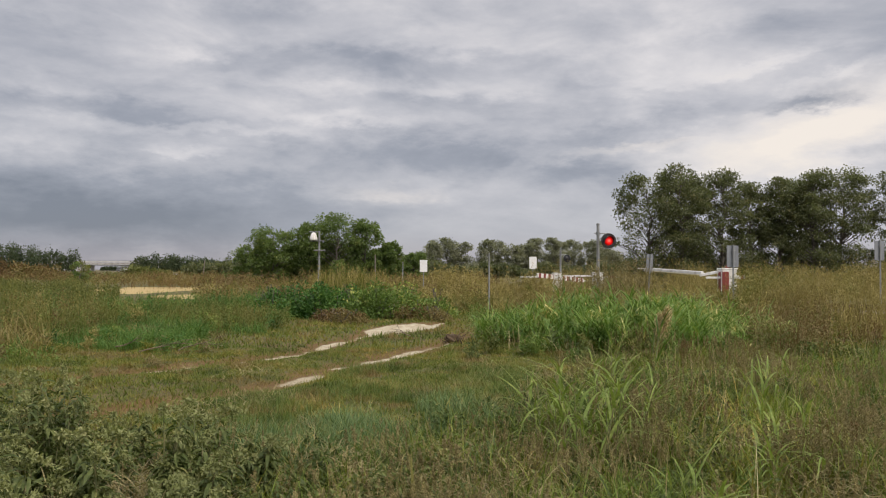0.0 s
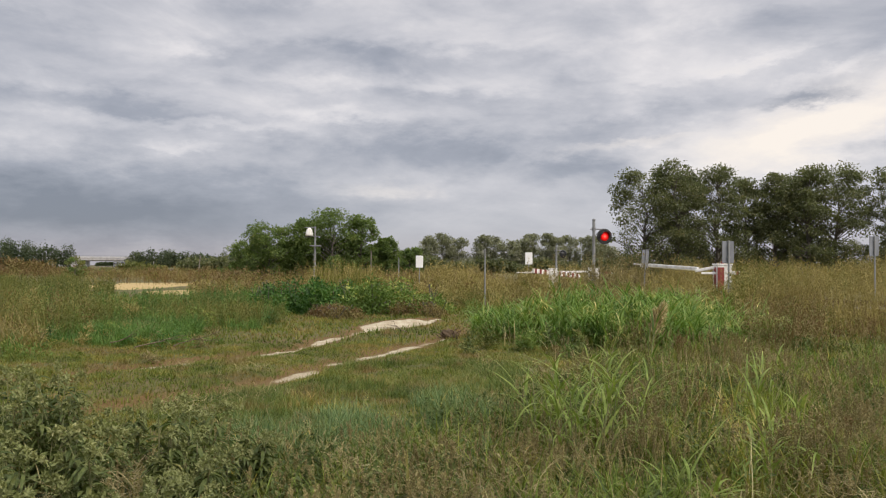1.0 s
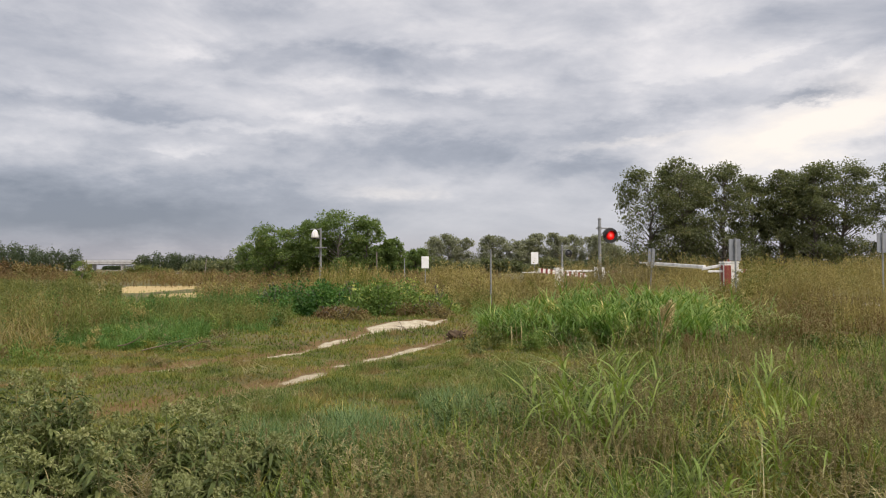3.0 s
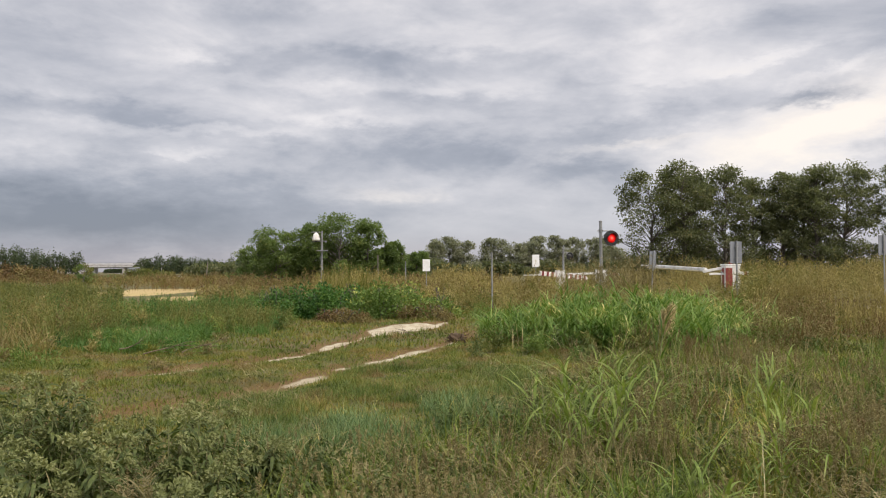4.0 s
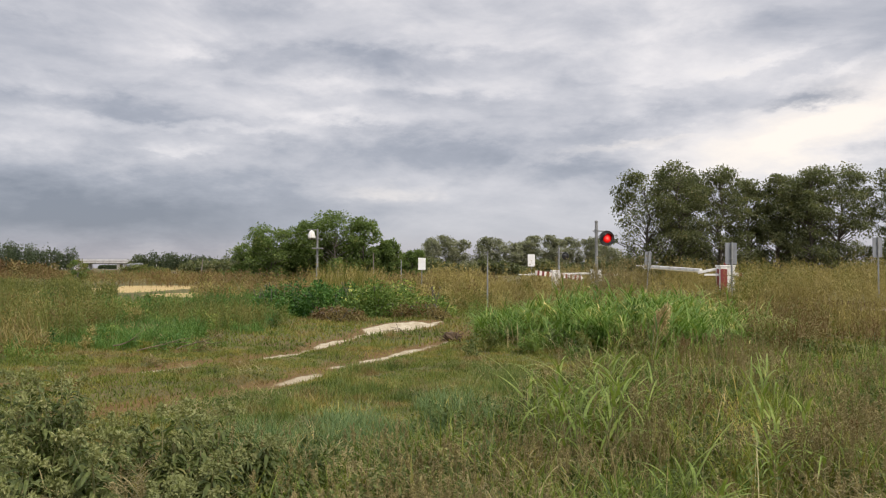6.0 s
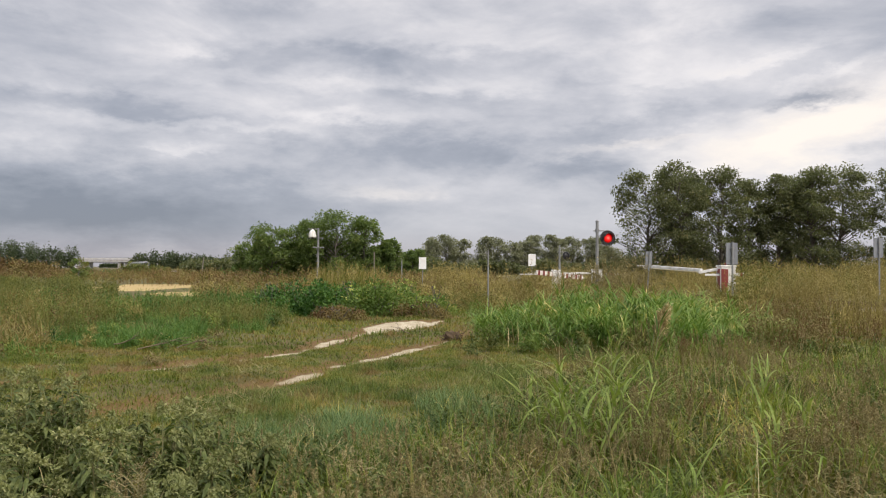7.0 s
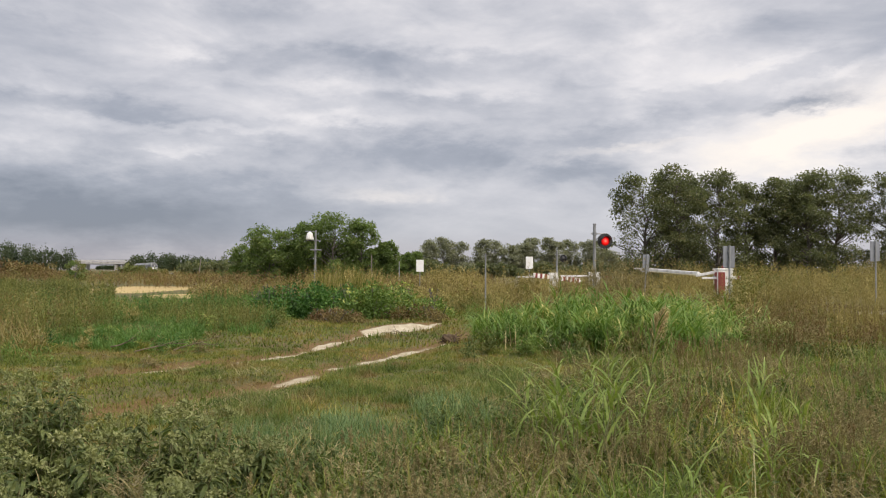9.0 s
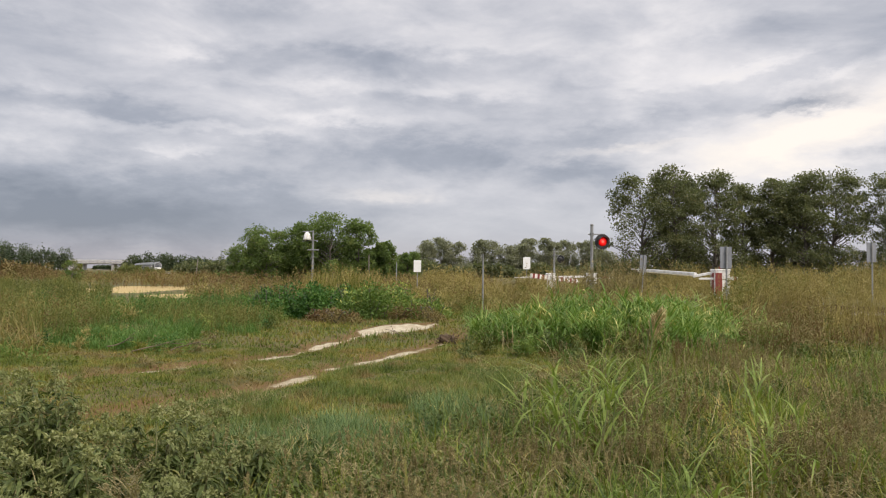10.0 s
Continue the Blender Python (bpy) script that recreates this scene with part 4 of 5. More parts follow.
def make_barriers():
    ob = thing("level_crossing_barrier", pose(11.9, 31, 0.45), "lowered white barrier boom with a red and white cabinet", "barrier", "level crossing barriers")
    body = make_cabinet(ob, 0.62, 0.55, 1.16)
    make_boom(ob, (-0.85, 0.5, 1.17), (-2.0, 5.2, 1.36), 0.13, 0.14, WHITE, 0, 0.7)
    lower = make_boom(ob, (-0.85, 0.5, 1.085), (-2.0, 5.2, 1.275), 0.045, 0.15, CREAM, 0, 0.1)
    part("boom_arm", box((0.9, 0.07, 0.12), (-0.62, 0.2, 1.16), 0.015, turn=Matrix.Rotation(-0.3, 4, "Z") @ Matrix.Rotation(-0.2, 4, "Y")), WHITE, ob)
    part("boom_arm", box((0.75, 0.05, 0.09), (-0.55, -0.1, 0.98), 0.015), WHITE, ob)
    part("counterweight", box((0.32, 0.3, 0.14), (0.50, -0.1, 1.0), 0.02), WHITE, ob)
    part("counterweight_mark", box((0.14, 0.31, 0.15), (0.54, -0.1, 1.0), 0.02), RED, ob)
    part("pivot", tube((-0.4, 0, 1.02), (0.45, 0, 1.02), 0.05), STEEL, ob)

    ob = thing("level_crossing_barrier", pose(8.15, 39, 0.45), "lowered white barrier boom beyond the signal pole", "barrier", "level crossing barriers")
    make_cabinet(ob, 0.5, 0.5, 0.95, False)
    make_boom(ob, (-0.3, 0.1, 0.98), (-3.7, -0.6, 0.92), 0.10, 0.10, WHITE, 0, 0.5)
    make_boom(ob, (0.35, 0.1, 0.92), (1.15, 0.25, 0.93), 0.09, 0.09, WHITE, 1, 0.1)

    ob = thing("level_crossing_barrier", pose(5.75, 37.5, 0.45), "lowered barrier boom with red and white bands", "barrier", "level crossing barriers")
    make_cabinet(ob, 0.42, 0.45, 0.92, False)
    make_boom(ob, (-1.1, -0.7, 1.02), (1.5, 0.9, 0.74), 0.22, 0.10, WHITE, 10, 0.15)
    part("boom_arm", box((0.06, 0.9, 0.10), (0, -0.3, 0.92), 0.01), WHITE, ob)


make_barriers()


def make_sign(x, y, z0, top, w, h, mat, label, lean=0.0, twist=0.0, post=0.03, front=True, pair=False):
    """A board on a post; front: the board hides the post."""
    ob = thing("track_sign", pose(x, y, z0, 0, lean, twist), label, "sign", "signs beside the railway")
    H = top - z0
    part("post", tube((0, 0, -0.2), (0, 0, H - (0.02 if front else -0.03)), post, post, 10), STEEL, ob)
    s = -1 if front else 1
    if pair:
        for k in (-1, 1):
            part("board", box((w * 0.47, 0.02, h), (k * w * 0.26, s * (post + 0.014), H - h / 2), 0.006), mat, ob)
    else:
        part("board", box((w, 0.02, h), (0, s * (post + 0.014), H - h / 2), 0.008), mat, ob)
    for z in (H - h * 0.25, H - h * 0.75):
        part("clamp", box((post * 3.4, post * 2.4, 0.035), (0, 0, z), 0.005), STEEL, ob)
    return ob


make_sign(-1.16, 42, 0.3, 2.27, 0.42, 0.68, SIGN_WHITE, "plain white sign board on a thin post among weeds", post=0.025)
make_sign(5.43, 45, 0.3, 2.55, 0.44, 0.74, SIGN_WHITE, "plain white sign board on a thin post by the crossing", post=0.025)
make_sign(10.6, 27.0, 0.2, 2.64, 0.46, 0.80, DULL_GREY, "grey back of a tall sign on a steel post", twist=8, post=0.035, front=False)
make_sign(8.85, 32.0, 0.2, 2.42, 0.36, 0.76, DULL_GREY, "grey back of a leaning sign on a steel post", 4, 24, 0.03, False, True)
make_sign(17.75, 30.0, 0.0, 2.98, 0.42, 0.80, DULL_GREY, "grey back of a sign on a steel post by the rails", 0, 5, 0.03, False, True)


def make_bell_pole():
    ob = thing("bell_pole", pose(-9.32, 55, 0.1), "grey pole with a white bell and cross bars", "warning bell")
    part("pole", tube((0, 0, 0), (0, 0, 4.5), 0.085, 0.07, 14), STEEL, ob)
    part("foot", box((0.4, 0.4, 0.7), (0, 0, 0.5), 0.04), CONCRETE, ob)
    part("crossarm", box((1.05, 0.06, 0.06), (-0.15, -0.06, 3.75), 0.01), STEEL, ob)
    part("crossarm", box((0.85, 0.06, 0.06), (-0.35, -0.06, 4.42), 0.01), STEEL, ob)
    part("platform", box((0.8, 0.45, 0.08), (0.05, -0.1, 3.05), 0.02), STEEL, ob)
    bell = part("bell", lathe([(0.28, 0.0), (0.29, 0.08), (0.24, 0.28), (0.20, 0.46), (0.10, 0.56), (0.03, 0.6)], 22), WHITE, ob, "white bell", True)
    bell.location = (-0.42, -0.06, 3.80)
    part("clapper", lathe([(0.07, -0.12), (0.07, 0.0), (0.03, 0.02)], 12), BLACK, bell)
    for z in (0.4, 0.9, 1.4, 1.9, 2.4):
        part("step", tube((-0.16, -0.1, z + 0.6), (0.16, -0.1, z + 0.6), 0.014, 0.014, 6), STEEL, ob)


make_bell_pole()


def make_post(x, y, top, r, mat, label, lean=(0, 0), name="post"):
    bm = tube((0, 0, -0.3), (lean[0], lean[1], top), r, r * 0.85, 9)
    tube((lean[0], lean[1], top), (lean[0], lean[1], top + r * 0.4), r * 0.85, r * 0.5, 9, bm)
    ob = part(name, bm, mat)
    ob.location = (x, y, 0)
    tagged(ob, label, "post", "posts in the field")


make_post(1.84, 30, 2.36, 0.035, STEEL, "thin grey steel post standing in weeds")
make_post(-5.6, 60, 2.9, 0.05, WOOD, "thin wooden post in the brown weeds")
make_post(-3.9, 70, 2.5, 0.05, STEEL, "short grey post in the brown weeds")
make_post(-39.3, 120, 3.2, 0.085, WOOD, "old leaning wooden pole by the line", (0.35, 0), "wooden_pole")
make_post(-77.5, 200, 2.7, 0.09, CONCRETE, "pale concrete post by the line")
make_post(-86.0, 175, 2.4, 0.10, STEEL, "short pale post by the line")


# ---- vegetation ----
def make_grasses():
    rng = rng_of(11)
    # dense short turf, thinning with distance
    def tufty(q):
        return 1 + 0.35 * waves(q[:, 0], q[:, 1], 3.1, 2.0) + 0.25 * waves(q[:, 0], q[:, 1], 7.3, 1.0)
    p = scatter(rng, 150000, -9, 9, 5.0, 16, lambda x, y: off_sand(x, y) & in_view(x, y) & (x < meadow_edge(y) + 2.0))
    stuff("turf_grass", blades(rng, p, rng.uniform(0.04, 0.10, len(p)) * tufty(p), rng.uniform(0.013, 0.024, len(p)), (0.3, 1.35), 0.0, 1), GRASS_SHORT, "short worn turf between the sandy ruts", "grass")
    p = scatter(rng, 26000, -9, 10, 5.0, 16, lambda x, y: off_sand(x, y) & in_view(x, y), 0.10)
    stuff("turf_grass", blades(rng, p, rng.uniform(0.06, 0.15, len(p)) * tufty(p), rng.uniform(0.007, 0.013, len(p)), (0.1, 1.1), 0.8, 2), GRASS_SHORT, "tufts standing out of the worn turf", "grass")
    p = scatter(rng, 100000, -19, 19, 16, 32, lambda x, y: off_sand(x, y) & in_view(x, y))
    stuff("turf_grass", blades(rng, p, rng.uniform(0.07, 0.17, len(p)) * tufty(p), rng.uniform(0.024, 0.045, len(p)), (0.2, 1.3), 0.0, 1), GRASS_SHORT, "short worn turf beyond the ruts", "grass")
    p = scatter(rng, 15000, -7, 7, -6.0, 5.0)
    stuff("turf_grass", blades(rng, p, rng.uniform(0.06, 0.18, len(p)), rng.uniform(0.012, 0.022, len(p)), (0.1, 1.0), 0.7, 2), GRASS_SHORT, "short worn turf on the near verge", "grass")

    # soft bluish grass in rounded tussocks before the path
    def tussocks(spots, per, mat, label):
        pairs = []
        for x, y, wide, tall in spots:
            n = int(per * wide * wide)
            a, r = rng.uniform(0, 6.28, n), wide * np.sqrt(rng.random(n))
            q = np.stack([x + r * np.cos(a), y + r * np.sin(a) * 0.8, np.zeros(n)], 1)
            q[:, 2] = height(q[:, 0], q[:, 1]) - 0.01
            L = 1.25 * tall * rng.uniform(0.55, 1.1, n) * (1.05 - 0.6 * (r / wide) ** 2)
            pairs.append(blades(rng, q, L, rng.uniform(0.006, 0.011, n), (0.05, 0.55), 0.9, 3))
        stuff("tussock_grass", joined(*pairs), mat, label, "grass")
    tussocks([(-1.45, 6.5, 0.42, 0.38), (-0.95, 6.75, 0.45, 0.42), (-0.45, 6.4, 0.36, 0.40), (-1.75, 7.0, 0.40, 0.30), (-0.75, 7.5, 0.45, 0.34), (-1.15, 7.9, 0.40, 0.26), (-0.1, 7.2, 0.36, 0.34), (0.25, 8.1, 0.45, 0.36), (0.05, 8.7, 0.42, 0.30), (0.5, 7.5, 0.3, 0.3), (-0.35, 5.6, 0.25, 0.34), (0.45, 6.0, 0.3, 0.36)], 2600, GRASS_BLUE, "soft blue-green tussock grass beside the path")
    below = lambda x, y: (line_distance(x, y, RUT_LOWER) > 0.45) & (y < np.interp(x, [-6, -4, -2.9, -2.2, -1.3, 0.3], [6.6, 8.2, 9.6, 11.1, 13.6, 17.0])) & (x < meadow_edge(y) + 0.4)
    p = scatter(rng, 22000, -5.0, 1.6, 6.2, 12.5, lambda x, y: below(x, y) & (waves(x, y, 1.9, 1.0) > -0.25), 0.14)
    stuff("verge_grass", blades(rng, p, rng.uniform(0.07, 0.20, len(p)) * tufty(p), rng.uniform(0.006, 0.011, len(p)), (0.05, 0.9), 0.8, 2), GRASS_VERGE, "soft green verge grass along the ruts", "grass")
    # rank meadow on the right and in front
    rank = lambda x, y: in_view(x, y) & (x > meadow_edge(y))
    p = scatter(rng, 29000, -2.2, 9.5, 4.2, 14.5, rank, 0.13)
    rise = np.clip(0.45 + 0.45 * (p[:, 0] - meadow_edge(p[:, 1])), 0.45, 1)
    stuff("rough_grass", blades(rng, p, rng.uniform(0.15, 0.50, len(p)) * rise * (1 + 0.4 * waves(p[:, 0], p[:, 1], 2.6, 3.0)), rng.uniform(0.008, 0.018, len(p)), (0.05, 0.95), 1.2, 3), GRASS_GREEN, "rough green grass in the rank meadow", "grass")
    p = scatter(rng, 3600, -1.2, 9.5, 4.3, 14, rank, 0.10)
    stuff("rough_grass", blades(rng, p, rng.uniform(0.22, 0.55, len(p)), rng.uniform(0.010, 0.022, len(p)), (0.1, 1.0), 1.3, 4), YELLOW_GREEN, "yellowing broad grass blades in the rank meadow", "grass")
    p = scatter(rng, 8500, -2.2, 9.5, 4.2, 14, rank, 0.15)
    stuff("rough_grass", blades(rng, p, rng.uniform(0.15, 0.48, len(p)), rng.uniform(0.004, 0.009, len(p)), (0.2, 1.3), 1.0, 3), SEED, "brown withered grass in the rank meadow", "grass")
    # herbs that end in thick brown seed spikes
    def seeders(n, x0, x1, y0, y1, keep, lo, hi, grain, mat, label, per=34, clump=0.22):
        q = scatter(rng, n, x0, x1, y0, y1, keep, clump)
        h = rng.uniform(lo, hi, n) * (1 + 0.25 * waves(q[:, 0], q[:, 1], 1.8, 2.0))
        az, lean = rng.uniform(0, 6.28, n), rng.uniform(0.0, 0.30, n)
        way = np.stack([np.cos(az) * np.sin(lean), np.sin(az) * np.sin(lean), np.cos(lean)], 1)
        u = 1 - rng.random((n, per)) * np.clip(rng.uniform(0.09, 0.17, n) / h, 0.15, 0.7)[:, None]
        around = rng.normal(0, 1.0, (n, per, 3)) * grain * (0.22 + 0.5 * (1 - u))[:, :, None]
        heads = (q[:, None] + way[:, None] * (u * h[:, None])[:, :, None] + around).reshape(-1, 3)
        stalk = q[:, None] + way[:, None] * (np.array([0.0, 0.5, 1.0])[None] * h[:, None])[:, :, None]
        side = np.stack([-np.sin(az), np.cos(az), np.zeros(n)], 1) * 0.0035
        v = np.concatenate([stalk[:, 0] - side, stalk[:, 0] + side, stalk[:, 2]], 0)
        f = np.stack([np.arange(n), np.arange(n) + n, np.arange(n) + 2 * n], 1)
        stuff("seeding_weed", joined((v, f), leaves(rng, heads, grain, grain * 0.5, np.repeat(way, per, 0), 0.0, 0.6)), mat, label, "weeds")
    seeders(700, -2.2, 3.4, 3.9, 6.4, lambda x, y: in_view(x, y) & (x > meadow_edge(y) - 0.2), 0.16, 0.42, 0.017, SEED, "upright brown seed spikes in front of the path", 58)
    seeders(420, -2.2, 3.4, 3.9, 6.2, lambda x, y: in_view(x, y) & (x > meadow_edge(y) - 0.2), 0.18, 0.44, 0.017, STRAW_SEED, "pale straw-coloured seed spikes in front of the path", 58)
    seeders(1500, 0.0, 10, 4.8, 14.5, rank, 0.26, 0.60, 0.021, SEED, "brown seeding weeds in the rank meadow", 44)
    seeders(260, 2.2, 10, 4.8, 14.5, lambda x, y: in_view(x, y) & (x > 0.32 * y), 0.24, 0.60, 0.021, RUST, "reddish seeding weeds in the rank meadow", 44)
    p = scatter(rng, 2300, -2.0, 8.5, 3.9, 11.0, rank, 0.2)
    tall = rng.uniform(0.12, 0.34, len(p))
    stuff("leafy_weed", leaves(rng, along(rng, p, tall, 20, 0.1, 1.0, 0.25), 0.05, 0.022, None, 0.1), BROAD, "low green leafy weeds among the grass", "weeds")
    # matted dead stems
    p = scatter(rng, 4000, -2.4, 4.0, 3.9, 6.6, lambda x, y: in_view(x, y) & (waves(x, y, 2.3, 5.0) > -0.1), 0.22)
    p[:, 2] += rng.uniform(0.08, 0.26, len(p))
    stuff("matted_stem", blades(rng, p, rng.uniform(0.14, 0.36, len(p)), rng.uniform(0.005, 0.010, len(p)), (0.9, 1.6), 0.9, 4), STRAW_SEED, "matted pale dead stems hanging over the weeds", "straw")
    # bright reeds on the low mound
    keep = lambda x, y: np.hypot((x - 4.4) / 3.5, (y - 16.3) / 2.5) < 1 + 0.15 * waves(x, y, 1.3)
    p = scatter(rng, 1450, 0, 8.6, 13, 19.5, keep, 0.3)
    size = np.clip(1 - 0.5 * np.hypot((p[:, 0] - 4.4) / 3.5, (p[:, 1] - 17.0) / 3.0) ** 2, 0.4, 1) * (1 + 0.25 * waves(p[:, 0], p[:, 1], 2.2))
    tall = rng.uniform(0.45, 1.05, len(p)) * size
    q = along(rng, p, tall, 8, 0.05, 1.0, 0.12)
    stuff("reed_grass", joined(blades(rng, p, tall * 1.1, 0.014, (0.0, 0.2), 0.2, 3), blades(rng, q, rng.uniform(0.32, 0.75, len(q)), rng.uniform(0.022, 0.042, len(q)), (0.25, 1.1), 1.8, 6)), REED, "tall bright green reed grass on a low mound", "reeds")
    # tall olive and brown weeds
    def weeds(name, n, x0, x1, y0, y1, lo, hi, mat, label, keep=None, count=26, leaf=0.07, clump=0.5):
        q = scatter(rng, n, x0, x1, y0, y1, keep, clump)
        h = rng.uniform(lo, hi, n) * (1 + 0.22 * waves(q[:, 0], q[:, 1], 0.7, 5.0))
        stuff(name, joined(blades(rng, q, h, 0.016 + leaf * 0.05, (0.0, 0.22), 0.25, 3), leaves(rng, along(rng, q, h, count, 0.10, 1.03), leaf * 1.1, leaf * 0.26, np.array([0, 0, 0.7]), 0.0, 0.7)), mat, label, "weeds")
    weeds("olive_weed", 1200, -2, 16, 18.5, 29, 0.75, 1.35, TAN_WEED, "tall olive weeds before the level crossing", lambda x, y: (sand_mask(x, y) < 0.2) & (x > 0.9 + 0.25 * (y - 18)) & in_view(x, y))
    weeds("rust_weed", 1000, 6.0, 19, 13.5, 27, 0.5, 1.0, RUST, "reddish brown dying weeds beside the reeds", lambda x, y: in_view(x, y) & (x > 0.415 * y) & (x < 0.52 * y), 30, 0.052, 0.3)
    weeds("rust_weed", 600, 7.0, 19, 13.5, 27, 0.28, 0.52, RUST, "low brown weeds before the rails", lambda x, y: in_view(x, y) & (x > 0.47 * y), 26)
    weeds("olive_weed", 800, 17, 33, 37, 52, 1.2, 2.3, TAN_WEED, "tall tan weeds behind the rails", in_view, 24, 0.10, 0.6)
    weeds("olive_weed", 700, 8.5, 20, 19, 28, 0.9, 1.6, TAN_WEED, "tall tan weeds before the rails", lambda x, y: in_view(x, y) & (x > 0.40 * y) & (x < 0.50 * y), 28, 0.055, 0.3)
    weeds("olive_weed", 900, -18, -7, 15.5, 27, 0.75, 1.25, OLIVE, "tall olive weeds on the field side of the path", lambda x, y: in_view(x, y) & (x < -0.46 * y - 0.6 * waves(y, x, 0.8)))
    weeds("olive_weed", 900, -13, -4.5, 19.5, 27, 0.35, 0.7, OLIVE, "low olive weeds before the stubble field", lambda x, y: in_view(x, y) & (x < -0.21 * y) & (x > -0.5 * y), 32, 0.06)
    weeds("green_weed", 700, -14, -6.0, 23.0, 32, 0.4, 0.85, BRAMBLE, "green leafy weeds before the stubble", lambda x, y: in_view(x, y) & (x < -0.24 * y), 32, 0.07)
    weeds("rust_weed", 1700, -40, 6, 33, 48, 0.5, 1.0, TAN_WEED, "tan weeds along the railway", lambda x, y: in_view(x, y) & (stubble_mask(x, y) < 0.3) & (x > -0.33 * y), 26, 0.11)
    weeds("olive_weed", 1500, -40, -13, 28, 62, 0.45, 0.95, OLIVE, "olive and brown weeds around the stubble", lambda x, y: in_view(x, y) & (stubble_mask(x, y) < 0.15) & (x < -0.44 * y), 22, 0.13)
    weeds("rust_weed", 2600, -75, 6, 63, 115, 0.6, 1.35, RUST, "reddish brown weeds beyond the stubble", lambda x, y: in_view(x, y), 20, 0.22, 1.2)
    weeds("olive_weed", 1700, -8, 20, 36, 60, 1.0, 1.7, TAN_WEED, "olive weeds around the level crossing", lambda x, y: in_view(x, y) & (np.abs(x - track_x(y)) > 3), 22, 0.16)
    weeds("olive_weed", 1300, 18, 48, 45, 68, 1.1, 2.3, TAN_WEED, "tan weeds below the tall trees", in_view, 20, 0.18, 0.9)
    p = scatter(rng, 420, -5.0, -2.8, 29, 33, None, 0.25)
    stuff("tall_grass", blades(rng, p, rng.uniform(1.0, 2.2, len(p)), 0.035, (0.0, 0.25), 0.5, 4), YELLOW_GREEN, "tall yellow-green grass behind the bramble", "grass")
    # lush patches
    p = scatter(rng, 10500, -11, -4.2, 14.2, 20.5, lambda x, y: np.hypot((x + 7.4) / 2.6, (y - 17.2) / 2.4) < 0.95 + 0.45 * waves(x, y, 1.5) + 0.3 * waves(x, y, 3.7, 2.0), 0.25)
    stuff("lush_grass", blades(rng, p, rng.uniform(0.12, 0.5, len(p)) * (1 + 0.4 * waves(p[:, 0], p[:, 1], 2.9, 1.0)), 0.014, (0.05, 0.8), 0.8, 3), GRASS_LUSH, "patch of lush bright green grass", "grass")
    p = scatter(rng, 2200, -14, -7.5, 13.6, 20, lambda x, y: in_view(x, y) & (x < -0.53 * y), 0.2)
    stuff("dry_grass", blades(rng, p, rng.uniform(0.45, 1.0, len(p)), 0.016, (0.0, 0.8), 1.7, 5), TAN_WEED, "tall drying grass at the field edge", "grass")


make_grasses()


def herb_clumps(name, n, x0, x1, y0, y1, keep, tall, wide, leaf, kinds, label, seed, per=170):
    """Separate heaps of leafy herbs, each of one kind, with bare shade between them."""
    rng = rng_of(seed)
    spots = scatter(rng, n, x0, x1, y0, y1, keep)
    pairs = {k: [] for k in range(len(kinds))}
    for c in spots:
        k = int(rng.integers(0, len(kinds)))
        h, w = rng.uniform(*tall), rng.uniform(*wide)
        shoots = int(rng.integers(5, 11))
        m = max(per // shoots, 6)
        for _ in range(shoots):
            a, q = rng.uniform(0, 6.28), rng.random()
            foot = c + np.array([math.cos(a), math.sin(a), 0]) * w * 0.35 * q
            head = c + np.array([math.cos(a) * w * q, math.sin(a) * w * q, h * rng.uniform(0.6, 1.05) * (1 - 0.45 * q * q)])
            u = rng.uniform(0.15, 1.0, (m, 1)) ** 0.75
            pts = foot + (head - foot) * u + rng.normal(0, w * 0.13, (m, 3)) * np.array([1, 1, 0.7])
            pts[:, 2] = np.maximum(pts[:, 2], c[2] + 0.02)
            way = np.array([math.cos(a) * q, math.sin(a) * q, 0.4])
            pairs[k].append(leaves(rng, pts, leaf * 1.35, leaf * 0.34, way, 0.0, 0.75))
    for k, kind in enumerate(kinds):
        if pairs[k]:
            stuff(name, joined(*pairs[k]), kind, label, "weeds")


